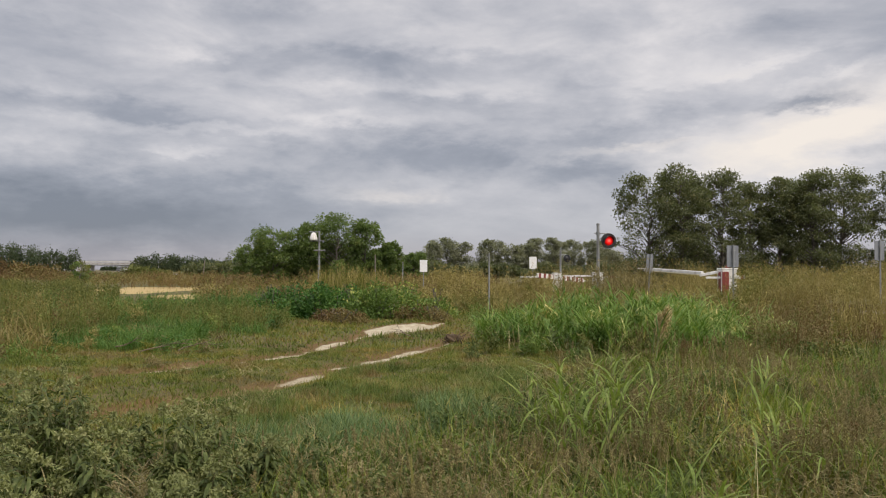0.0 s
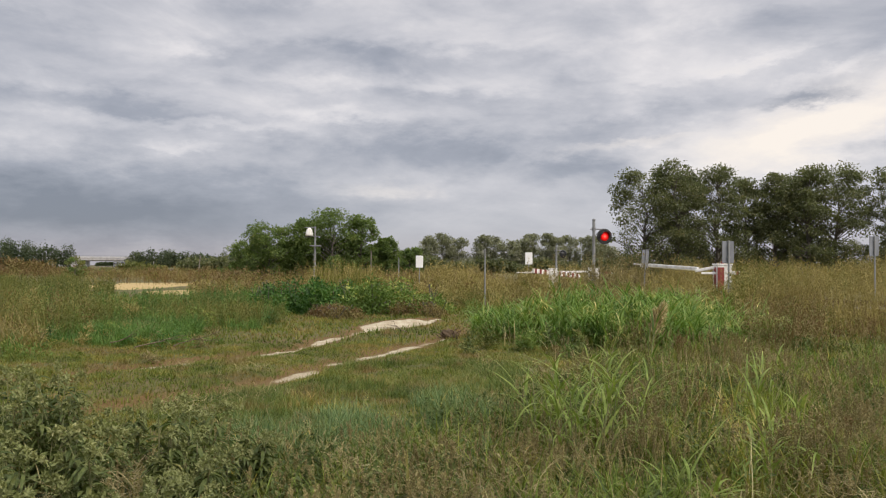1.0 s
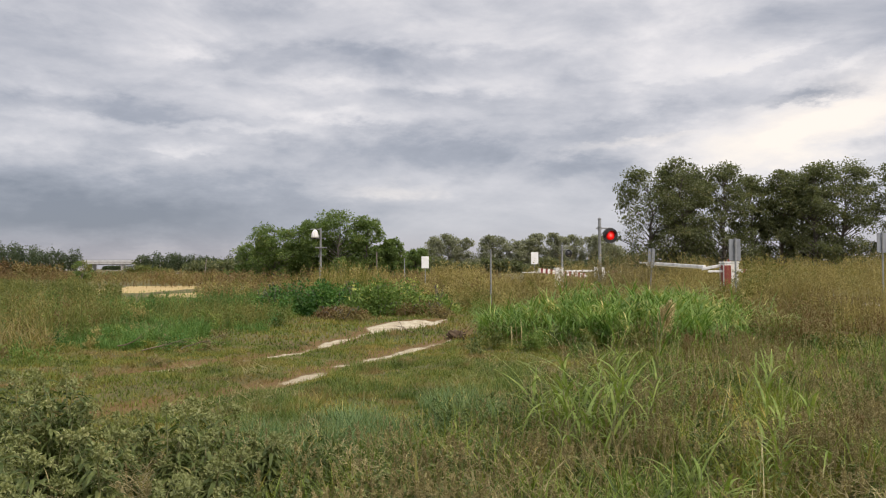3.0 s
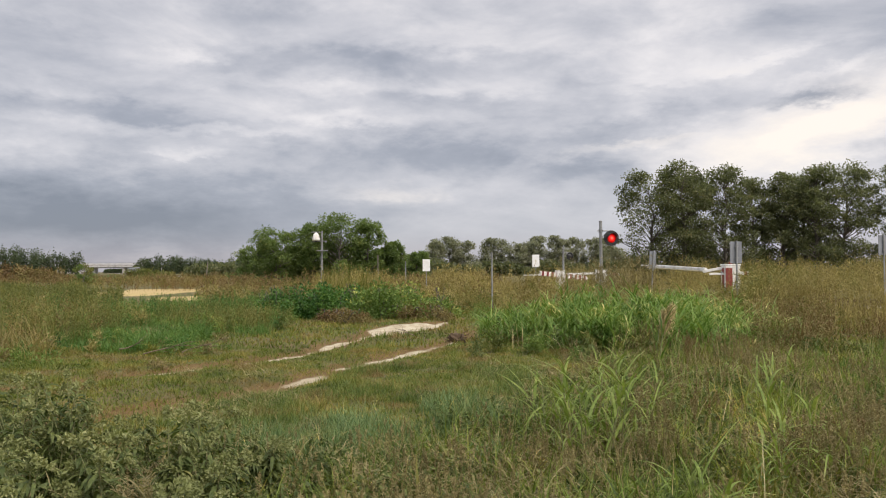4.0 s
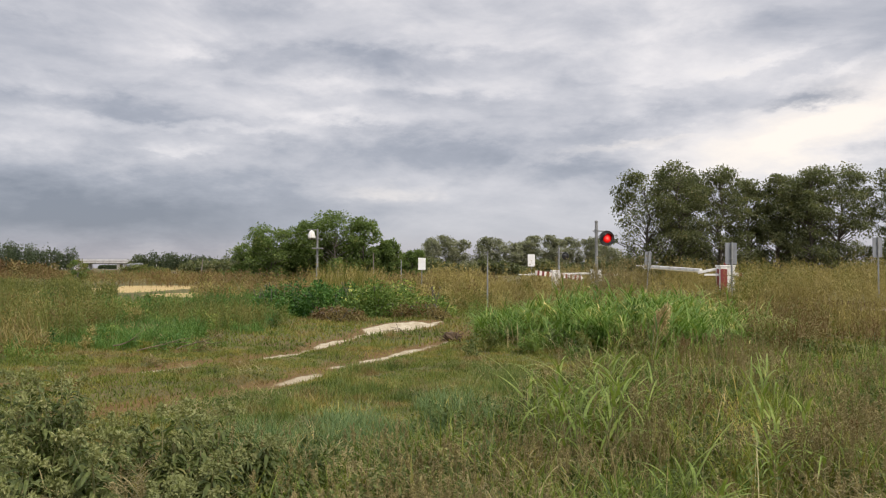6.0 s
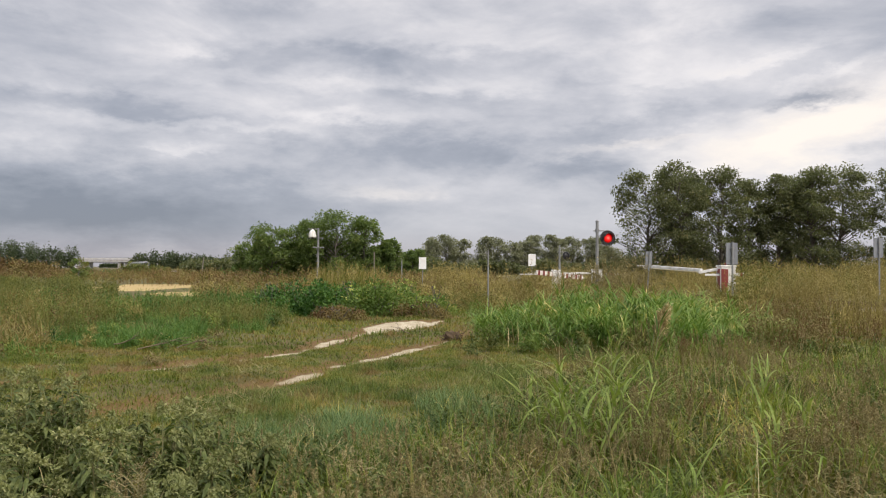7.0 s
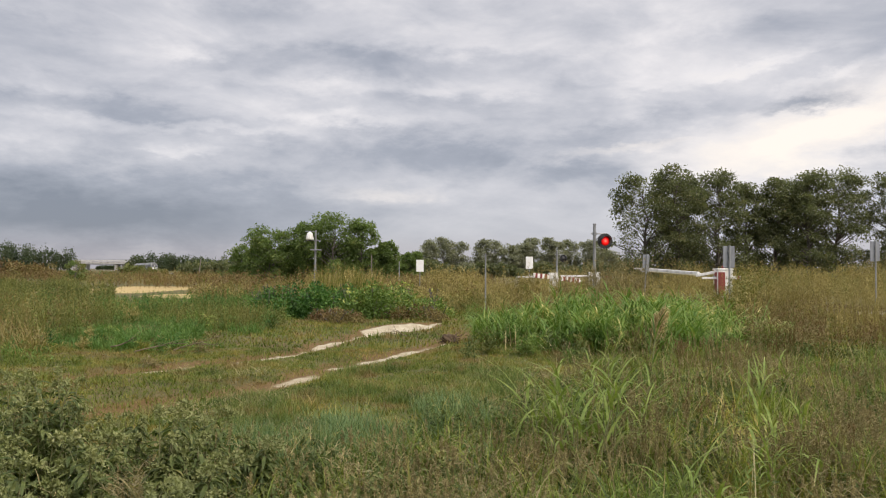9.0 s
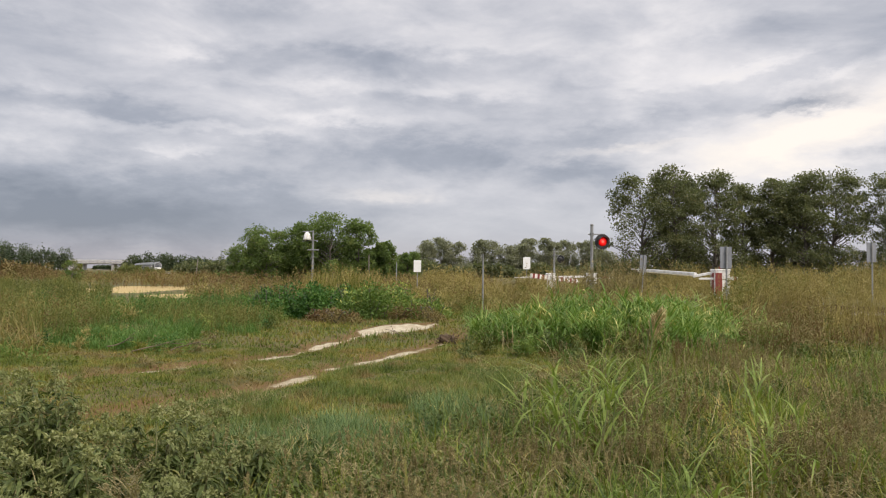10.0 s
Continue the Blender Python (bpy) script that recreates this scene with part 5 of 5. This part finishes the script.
def make_herbs():
    herb_clumps("field_herb", 170, -18, -6.8, 15.5, 28, lambda x, y: in_view(x, y) & (x < -0.44 * y - 0.8 * waves(y, x, 0.8)), (0.5, 1.15), (0.3, 0.65), 0.066, (OLIVE, RUST, TAN_WEED, LEAFY), "mixed olive and brown herbs on the field side", 801, 200)
    herb_clumps("field_herb", 230, -15, -4.4, 19.5, 31, lambda x, y: in_view(x, y) & (x < -0.21 * y) & (x > -0.55 * y), (0.25, 0.72), (0.3, 0.6), 0.074, (LEAFY, OLIVE, LEAFY, BRAMBLE), "green and olive herbs before the stubble", 802, 200)
    herb_clumps("field_herb", 60, -10, -2.5, 12.8, 20, lambda x, y: in_view(x, y) & off_sand(x, y) & (x < -0.3 * y), (0.12, 0.4), (0.2, 0.5), 0.07, (LEAFY, SEED, GRASS_SHORT), "low herbs in the verge of the path", 803, 120)
    herb_clumps("meadow_herb", 110, 5.5, 18, 13.5, 26, lambda x, y: in_view(x, y) & (x > 0.40 * y) & (x < 0.52 * y), (0.5, 1.15), (0.3, 0.6), 0.066, (RUST, RUST, OLIVE), "reddish brown herbs beside the reeds", 804, 200)
    herb_clumps("meadow_herb", 45, 8.5, 18, 21, 29, lambda x, y: in_view(x, y) & (x > 0.40 * y) & (x < 0.50 * y), (1.4, 2.3), (0.35, 0.7), 0.085, (OLIVE, YELLOW_GREEN, OLIVE), "tall olive herbs before the rails", 805, 320)
    herb_clumps("meadow_herb", 190, 0.5, 13, 18.5, 31, lambda x, y: in_view(x, y) & (sand_mask(x, y) < 0.2) & (x > 0.9 + 0.25 * (y - 18)) & (x < 0.45 * y), (0.6, 1.3), (0.3, 0.6), 0.074, (TAN_WEED, YELLOW_GREEN, RUST, TAN_WEED), "olive and yellowing herbs before the crossing", 806, 190)
    herb_clumps("field_herb", 300, -38, 9, 31, 49, lambda x, y: in_view(x, y) & (stubble_mask(x, y) < 0.3) & (x > -0.34 * y) & (np.abs(x - track_x(y)) > 3), (0.6, 1.5), (0.4, 0.8), 0.12, (RUST, TAN_WEED, RUST, YELLOW_GREEN), "reddish brown herbs along the railway", 807, 130)
    herb_clumps("meadow_herb", 50, -0.6, 9.5, 4.6, 14, lambda x, y: in_view(x, y) & (x > 0.9 * (y - 9.3)), (0.2, 0.5), (0.12, 0.3), 0.055, (BROAD, LEAFY), "low mixed herbs in the rank meadow", 808, 150)
    herb_clumps("meadow_herb", 45, 17, 30, 35.5, 46, in_view, (1.3, 2.6), (0.5, 1.0), 0.10, (OLIVE, TAN_WEED, TAN_WEED), "olive and tan scrub behind the rails", 813, 200)
    herb_clumps("meadow_herb", 120, -1.2, 6.0, 26.6, 33.5, None, (0.5, 1.25), (0.3, 0.6), 0.075, (TAN_WEED, YELLOW_GREEN, OLIVE, TAN_WEED), "tan and yellow-green herbs where the path ends", 816, 190)
    herb_clumps("meadow_herb", 60, 0.9, 3.2, 18.5, 25.0, lambda x, y: sand_mask(x, y) < 0.2, (0.35, 0.9), (0.25, 0.5), 0.066, (TAN_WEED, YELLOW_GREEN, LEAFY), "tan and green herbs beside the path", 817, 170)
    herb_clumps("field_herb", 48, -10.5, -4.6, 14.4, 19.5, lambda x, y: x < -0.33 * y, (0.18, 0.5), (0.2, 0.45), 0.06, (BRAMBLE, LEAFY, TAN_WEED), "leafy green herbs in the lush grass", 815, 150)
    herb_clumps("meadow_herb", 45, 0.6, 8.0, 13.0, 14.8, None, (0.25, 0.55), (0.2, 0.4), 0.08, (LEAFY, BROAD, OLIVE), "green herbs at the foot of the reeds", 809)
    herb_clumps("field_herb", 190, -42, 4, 63, 88, lambda x, y: in_view(x, y), (0.6, 1.5), (0.6, 1.3), 0.17, (RUST, TAN_WEED, RUST, OLIVE), "brown and olive herbs beyond the stubble", 811, 90)
    herb_clumps("field_herb", 160, -95, 0, 105, 160, lambda x, y: in_view(x, y), (0.7, 1.5), (0.9, 1.9), 0.3, (RUST, OLIVE, BRAMBLE), "brown scrub along the far railway line", 812, 90)
    herb_clumps("meadow_herb", 36, 10.2, 13.0, 27.2, 30.2, None, (0.9, 1.35), (0.25, 0.5), 0.08, (OLIVE, YELLOW_GREEN), "olive herbs at the foot of the barrier cabinet", 814, 190)
    rng = rng_of(810)
    p = scatter(rng, 260, 4.2, 7.6, 24.0, 27.5, None, 0.3)
    tall = rng.uniform(1.1, 2.25, len(p))
    stuff("tall_grass", joined(blades(rng, p, tall, 0.02, (0.0, 0.12), 0.15, 4), leaves(rng, along(rng, p, tall, 26, 0.65, 1.0, 0.06), 0.09, 0.02, np.array([0, 0, 0.6]), 0.0)), SEED, "tall feathery grasses before the signal", "grass")


make_herbs()


def make_bush(x, y, wide, deep, tall, mat, label, seed, n=9000, leaf=0.13, twig=BARK):
    """A bramble heap: uneven mounds of leaves over arching canes."""
    rng = rng_of(seed)
    ob = thing("bramble_bush", pose(x, y, 0), label, "bush")
    heads = [(rng.uniform(-0.85, 0.85) * wide, rng.uniform(-0.7, 0.7) * deep, rng.uniform(0.6, 1.0)) for _ in range(16)]
    pts, outs = [], []
    for hx, hy, hh in heads:
        k = n // 16
        d = rng.normal(0, 1, (k, 3))
        d[:, 2] = np.abs(d[:, 2])
        d /= np.linalg.norm(d, axis=1, keepdims=True)
        edge = max(0.35, 1 - abs(hx / wide) ** 2.5)
        p = np.array([hx, hy, 0]) + d * np.array([wide * 0.30, deep * 0.5, tall * hh * edge]) * rng.uniform(0.6, 1.05, (k, 1))
        pts.append(p)
        outs.append(d)
    pts, outs = np.concatenate(pts), np.concatenate(outs)
    mesh_object("foliage", *leaves(rng, pts, leaf, leaf * 0.6, outs * 0.8, 0.3, 0.7), mat, ob)
    for _ in range(24):
        hx, hy, hh = heads[rng.integers(0, 16)]
        a = rng.uniform(0, 6.28)
        mesh_object("cane", *limb([(hx, hy, 0), (hx + 0.3 * math.cos(a), hy + 0.3 * math.sin(a), tall * hh * 0.8), (hx + 0.4 * math.cos(a), hy + 0.4 * math.sin(a), tall * hh * 0.7)], [0.014, 0.01, 0.004], 5), twig, ob)
    return ob


make_bush(-4.3, 25.6, 1.9, 1.7, 1.5, BRAMBLE, "dark green bramble bush at the path's edge", 300, 9000, 0.13)
make_bush(-5.7, 26.0, 1.1, 1.3, 1.25, BRAMBLE, "low dark green bramble bush in the grass", 304, 4500, 0.12)
make_bush(-1.8, 25.8, 2.1, 1.7, 1.42, LEAFY, "green climbing thicket with yellowing leaves", 301, 9000, 0.12)
make_bush(-0.9, 25.0, 1.1, 0.8, 0.62, RUST, "dry brown scrub at the foot of the thicket", 302, 5000, 0.065)
make_bush(-3.4, 23.6, 1.0, 0.7, 0.55, RUST, "dry brown scrub beside the sandy path", 303, 4500, 0.065)


# ---- single plants near the path ----
def broad_leaves(rng, base, out, length, width, droop=0.5):
    """Pointed oval leaves with a folded midrib and a hanging tip."""
    n = len(base)
    d = out / (np.linalg.norm(out, axis=1, keepdims=True) + 1e-9)
    s = np.cross(d, np.array([0, 0, 1.0]) + rng.normal(0, 0.35, (n, 3)))
    s /= np.linalg.norm(s, axis=1, keepdims=True) + 1e-9
    nrm = np.cross(s, d)
    L = (length * rng.uniform(0.55, 1.25, n))[:, None]
    W = (width * rng.uniform(0.7, 1.25, n))[:, None]
    fall = np.array([0, 0, -1.0]) * droop * L * rng.uniform(0.4, 1.4, (n, 1))
    a, b, tip = base + d * L * 0.3 + fall * 0.08, base + d * L * 0.65 + fall * 0.42, base + d * L * 0.95 + fall
    lift = nrm * W * 0.16
    v = np.stack([base, a - s * W * 0.42 + lift, a, a + s * W * 0.42 + lift, b - s * W * 0.40 + lift, b, b + s * W * 0.40 + lift, tip], 1).reshape(-1, 3)
    t = np.array([(0, 2, 1), (0, 3, 2), (1, 2, 5), (1, 5, 4), (2, 3, 6), (2, 6, 5), (4, 5, 7), (5, 6, 7)])
    f = (np.arange(n)[:, None, None] * 8 + t[None]).reshape(-1, 3)
    return v, f


STEM = plain("pale_green_stem", (0.17, 0.20, 0.08), (0.24, 0.19, 0.09), 0.7, 0.0, 12.0)
STRAW = foliage("straw", [(0.0, (0.30, 0.23, 0.11)), (0.5, (0.46, 0.37, 0.19)), (1.0, (0.60, 0.52, 0.31))], 1.0, 0.2)
TUFT = foliage("grey_seed_spike", [(0.0, (0.14, 0.16, 0.06)), (0.5, (0.22, 0.24, 0.095)), (1.0, (0.34, 0.33, 0.16))], 3.0, 0.3)


def make_weed(seed, tall):
    """An upright leafy weed with branching stem and nodding grey-green spikes."""
    rng = rng_of(seed)
    ob = thing("leafy_weed_plant", pose(0, 0, 0), "tall grey-green leafy weed with nodding seed spikes", "weed", "leafy weeds in the foreground")
    pts, outs = [], []
    for k in range(rng.integers(4, 7)):
        a = rng.uniform(0, 6.28)
        lean, h = rng.uniform(0.05, 0.38), tall * rng.uniform(0.62, 1.0)
        line = [np.array([lean * h * u ** 1.6 * math.cos(a), lean * h * u ** 1.6 * math.sin(a), h * u]) + rng.normal(0, 0.008, 3) for u in np.linspace(0, 1, 6)]
        tips, tip_outs = [], []
        stem = mesh_object("stem", *limb(line, [0.008, 0.0075, 0.006, 0.005, 0.004, 0.002], 5), STEM, ob, smooth=True)
        for _ in range(44):
            u = rng.uniform(0.12, 0.95)
            i = min(int(u * 5), 4)
            p = line[i] + (line[i + 1] - line[i]) * (u * 5 - i)
            b = rng.uniform(0, 6.28)
            reach = rng.uniform(0.0, 0.13) * (1.1 - u)
            o = np.array([math.cos(b), math.sin(b), rng.uniform(-0.1, 0.7)])
            pts.append(p + o * reach)
            outs.append(o)
        # nodding spike
        b = a + rng.normal(0, 0.6)
        for j in range(100):
            u = j / 99
            q = line[5] + np.array([math.cos(b) * 0.13 * u ** 1.6, math.sin(b) * 0.13 * u ** 1.6, 0.17 * u - 0.15 * u ** 2.6])
            tips.append(q + rng.normal(0, 0.011, 3) * (1.3 - 0.8 * u))
            tip_outs.append(rng.normal(0, 1, 3) + np.array([0, 0, 0.3]))
        tagged(mesh_object("seed_spike", *leaves(rng, np.array(tips), 0.030, 0.015, np.array(tip_outs), 0.0, 0.3), TUFT, stem), "grey-green seed spike", kind="stuff")
    mesh_object("foliage", *broad_leaves(rng, np.array(pts), np.array(outs), 0.105, 0.030, 0.7), BROAD, ob)
    return ob


def place_weeds():
    rng = rng_of(41)
    kinds = [make_weed(400 + i, t) for i, t in enumerate((0.92, 0.80, 0.68, 0.95, 0.55, 0.45))]
    spots = []
    while len(spots) < 44:
        x, y = rng.uniform(-4.4, -1.25), rng.uniform(3.7, 6.3)
        want = np.interp(x, [-4.4, -2.4, -1.7, -0.9], [1.0, 0.82, 0.50, 0.32]) * np.interp(y, [3.7, 5.6, 6.3], [0.9, 1.0, 0.8])
        if abs(x) > 0.62 * y + 0.5 or (x > -1.8 and y > 5.4):
            continue
        spots.append((x, y, want))
    for n, (x, y, want) in enumerate(spots):
        talls = (0.92, 0.80, 0.68, 0.95, 0.55, 0.45)
        k = min(range(6), key=lambda i: abs(talls[i] - want * (0.55 + 0.4 * rng.random() + (0.5 if n % 6 == 4 else 0))))
        m = pose(x, y, float(height(np.array(x), np.array(y))) - 0.02, rng.normal(0, 4), rng.normal(0, 4), rng.uniform(0, 360))
        if n < 6:
            k = n
            kinds[k].matrix_world = m
        else:
            copy_thing(kinds[k], m)


place_weeds()


def make_cane_grass(x, y, tall, culms, seed, label="clump of tall arching cane grass with broad green blades", spread=0.22):
    rng = rng_of(seed)
    z = float(height(np.array(x), np.array(y)))
    ob = thing("cane_grass_clump", pose(x, y, z - 0.02), label, "grass", "cane grass clumps")
    for k in range(culms):
        a, r = rng.uniform(0, 6.28), spread * math.sqrt(rng.random())
        lean, h = rng.uniform(0.0, 0.28), tall * rng.uniform(0.55, 1.0)
        foot = np.array([r * math.cos(a), r * math.sin(a), 0])
        line = [foot + np.array([lean * h * u * u * math.cos(a), lean * h * u * u * math.sin(a), h * u]) for u in np.linspace(0, 1, 6)]
        culm = mesh_object("culm", *limb(line, [0.006, 0.006, 0.005, 0.0045, 0.003, 0.0015], 5), STEM, ob, smooth=True)
        for u in np.linspace(0.12, 0.92, 7):
            i = min(int(u * 5), 4)
            foot_of_blade = line[i] + (line[i + 1] - line[i]) * (u * 5 - i)
            mesh_object("blade", *blades(rng, foot_of_blade[None], rng.uniform(0.30, 0.70, 1), rng.uniform(0.017, 0.032, 1), (0.35, 0.95), 1.8, 7), CANE, culm)
    return ob


for i, (x, y, tall, culms) in enumerate([(1.12, 6.0, 0.98, 11), (1.4, 6.3, 0.86, 9), (1.0, 6.7, 0.75, 8), (1.7, 6.9, 0.7, 7), (2.9, 6.1, 0.62, 7), (2.0, 9.4, 0.7, 6), (2.45, 5.3, 0.45, 6), (3.5, 8.2, 0.6, 6), (1.7, 4.9, 0.4, 5), (4.4, 9.8, 0.6, 6)]):
    make_cane_grass(x, y, tall, culms, 500 + i)


def make_plume(x, y, tall, lean, seed):
    """A leaning cane whose feathery tan plume is broken over."""
    rng = rng_of(seed)
    ob = thing("plume_grass", pose(x, y, float(height(np.array(x), np.array(y)))), "leaning reed with a feathery tan plume", "reed", "plumed reeds")
    line = [np.array([lean * u * u, 0.05 * u, tall * u]) for u in np.linspace(0, 1, 7)]
    mesh_object("culm", *limb(line, [0.011, 0.011, 0.010, 0.009, 0.007, 0.006, 0.003], 6), STEM, ob, smooth=True)
    n = 700
    u = rng.uniform(0.62, 1.0, n)
    p = np.stack([lean * u * u, 0.05 * u, tall * u], 1) + rng.normal(0, 0.03, (n, 3)) + np.stack([0.06 * rng.random(n), np.zeros(n), -0.10 * rng.random(n)], 1)
    mesh_object("plume", *leaves(rng, p, 0.06, 0.016, np.array([0.3, 0, -0.2]), 0.4, 0.6), STRAW, ob, "feathery tan plume")
    b = np.array([line[i] for i in (1, 2, 3, 3, 4)])
    mesh_object("foliage", *blades(rng, b, rng.uniform(0.5, 0.8, 5), 0.035, (0.2, 0.7), 0.9, 6), REED, ob)


make_plume(3.45, 12.0, 1.12, 0.20, 600)
make_plume(3.75, 13.2, 0.95, 0.12, 601)


def make_litter():
    rng = rng_of(43)
    p = scatter(rng, 4200, -4.5, 6.5, 4.8, 13.0, lambda x, y: in_view(x, y) & (sand_mask(x, y) < 0.2) & (waves(x, y, 1.9, 7.0) > 0.1), 0.2)
    p[:, 2] += rng.uniform(0.02, 0.08, len(p))
    stuff("fallen_straw", blades(rng, p, rng.uniform(0.15, 0.4, len(p)), rng.uniform(0.004, 0.009, len(p)), (1.05, 1.65), 0.3, 3), STRAW_SEED, "dry fallen straw lying in the grass", "straw")
    p = scatter(rng, 480, 0.4, 8.0, 4.5, 13, lambda x, y: in_view(x, y) & (x > meadow_edge(y)))
    stuff("dry_stalk", blades(rng, p, rng.uniform(0.35, 0.85, len(p)), rng.uniform(0.004, 0.008, len(p)), (0.0, 0.5), 0.7, 4), STRAW, "pale dry grass stalks standing in the meadow", "straw")
    p = scatter(rng, 260, 1.2, 7.4, 14.0, 19, lambda x, y: np.hypot((x - 3.7) / 3.3, (y - 16.0) / 2.7) < 1)
    stuff("dry_stalk", blades(rng, p, rng.uniform(0.5, 1.0, len(p)), 0.013, (0.1, 0.9), 1.6, 5), STRAW, "pale dead blades among the reeds", "straw")
    p = scatter(rng, 45, -3.2, -0.2, 24.4, 26.2)
    p[:, 2] += rng.uniform(0.6, 1.2, len(p))
    stuff("yellow_leaf", leaves(rng, np.repeat(p, 3, 0) + rng.normal(0, 0.05, (135, 3)), 0.10, 0.07, None, 0.2), YELLOW, "yellow autumn leaves on the climbing thicket", "leaves")


make_litter()


def make_branch(x, y, turn_deg, length, seed, label):
    rng = rng_of(seed)
    ob = thing("dead_branch", pose(x, y, float(height(np.array(x), np.array(y))) + 0.04, 0, 0, turn_deg), label, "branch", "fallen branches")
    main = [np.array([length * u, 0.08 * math.sin(u * 5), 0.10 + 0.22 * u]) + rng.normal(0, 0.012, 3) for u in np.linspace(0, 1, 7)]
    mesh_object("limb", *limb(main, [0.012, 0.011, 0.010, 0.008, 0.007, 0.005, 0.003], 6), DEAD, ob, smooth=True)
    twigs = []
    for i in (1, 2, 3, 4, 5):
        e = main[i] + np.array([rng.uniform(0.1, 0.4), rng.uniform(-0.3, 0.3), rng.uniform(-0.05, 0.2)])
        twigs.append(limb([main[i], (main[i] + e) / 2 + rng.normal(0, 0.02, 3), e], [0.006, 0.004, 0.002], 5))
    mesh_object("twigs", *joined(*twigs), DEAD, ob)


make_branch(-5.6, 13.6, 12, 0.9, 700, "bare dead branch lying beside the rut")
make_branch(-5.0, 13.9, 25, 0.75, 701, "bare dead branch lying beside the rut")
make_branch(-6.3, 14.2, -15, 0.6, 702, "bare dead branch lying in the weeds")
make_branch(-0.75, 17.2, 150, 0.5, 703, "short dead stick standing by the rut")


def make_root(x, y):
    rng = rng_of(45)
    ob = thing("root_clod", pose(x, y, float(height(np.array(x), np.array(y)))), "dark brown uprooted root clod beside the rut", "root clod")
    bm = bmesh.new()
    bmesh.ops.create_icosphere(bm, subdivisions=3, radius=0.15)
    for v in bm.verts:
        n = noise.noise(v.co * 9) * 0.5 + noise.noise(v.co * 23) * 0.3
        v.co = Vector((v.co.x * 1.35, v.co.y, v.co.z * 0.8 + 0.09)) * (1 + n)
    part("clod", bm, ROOT, ob)
    bits = []
    for _ in range(26):
        a = rng.uniform(0, 6.28)
        e = np.array([0.36 * math.cos(a), 0.28 * math.sin(a), rng.uniform(0.0, 0.30)])
        bits.append(limb([(0, 0, 0.12), e * 0.6 + rng.normal(0, 0.03, 3), e], [0.016, 0.010, 0.003], 5))
    tagged(mesh_object("roots", *joined(*bits), ROOT, ob), kind="stuff")


make_root(0.28, 17.7)


# ---- what moves ----
def motions():
    train = make_train()
    rows = []
    for t in (0.0, 2.5, 5.0, 7.5, 10.0):
        y = 279 + 24.0 * (10.0 - t)
        rows.append((t, pose(track_x(y), y, BED + 0.02, 0, 0, math.degrees(math.atan(-TRACK_SLOPE)))))
    walk(train, rows)
    van = make_van()
    walk(van, [(t, pose(-228 + 27.0 * t, 704.4 + 27.0 * 0.07 * t, 7.59 - 0.13 * t, 0, 0, 4)) for t in (0.0, 5.0, 10.0)])


motions()
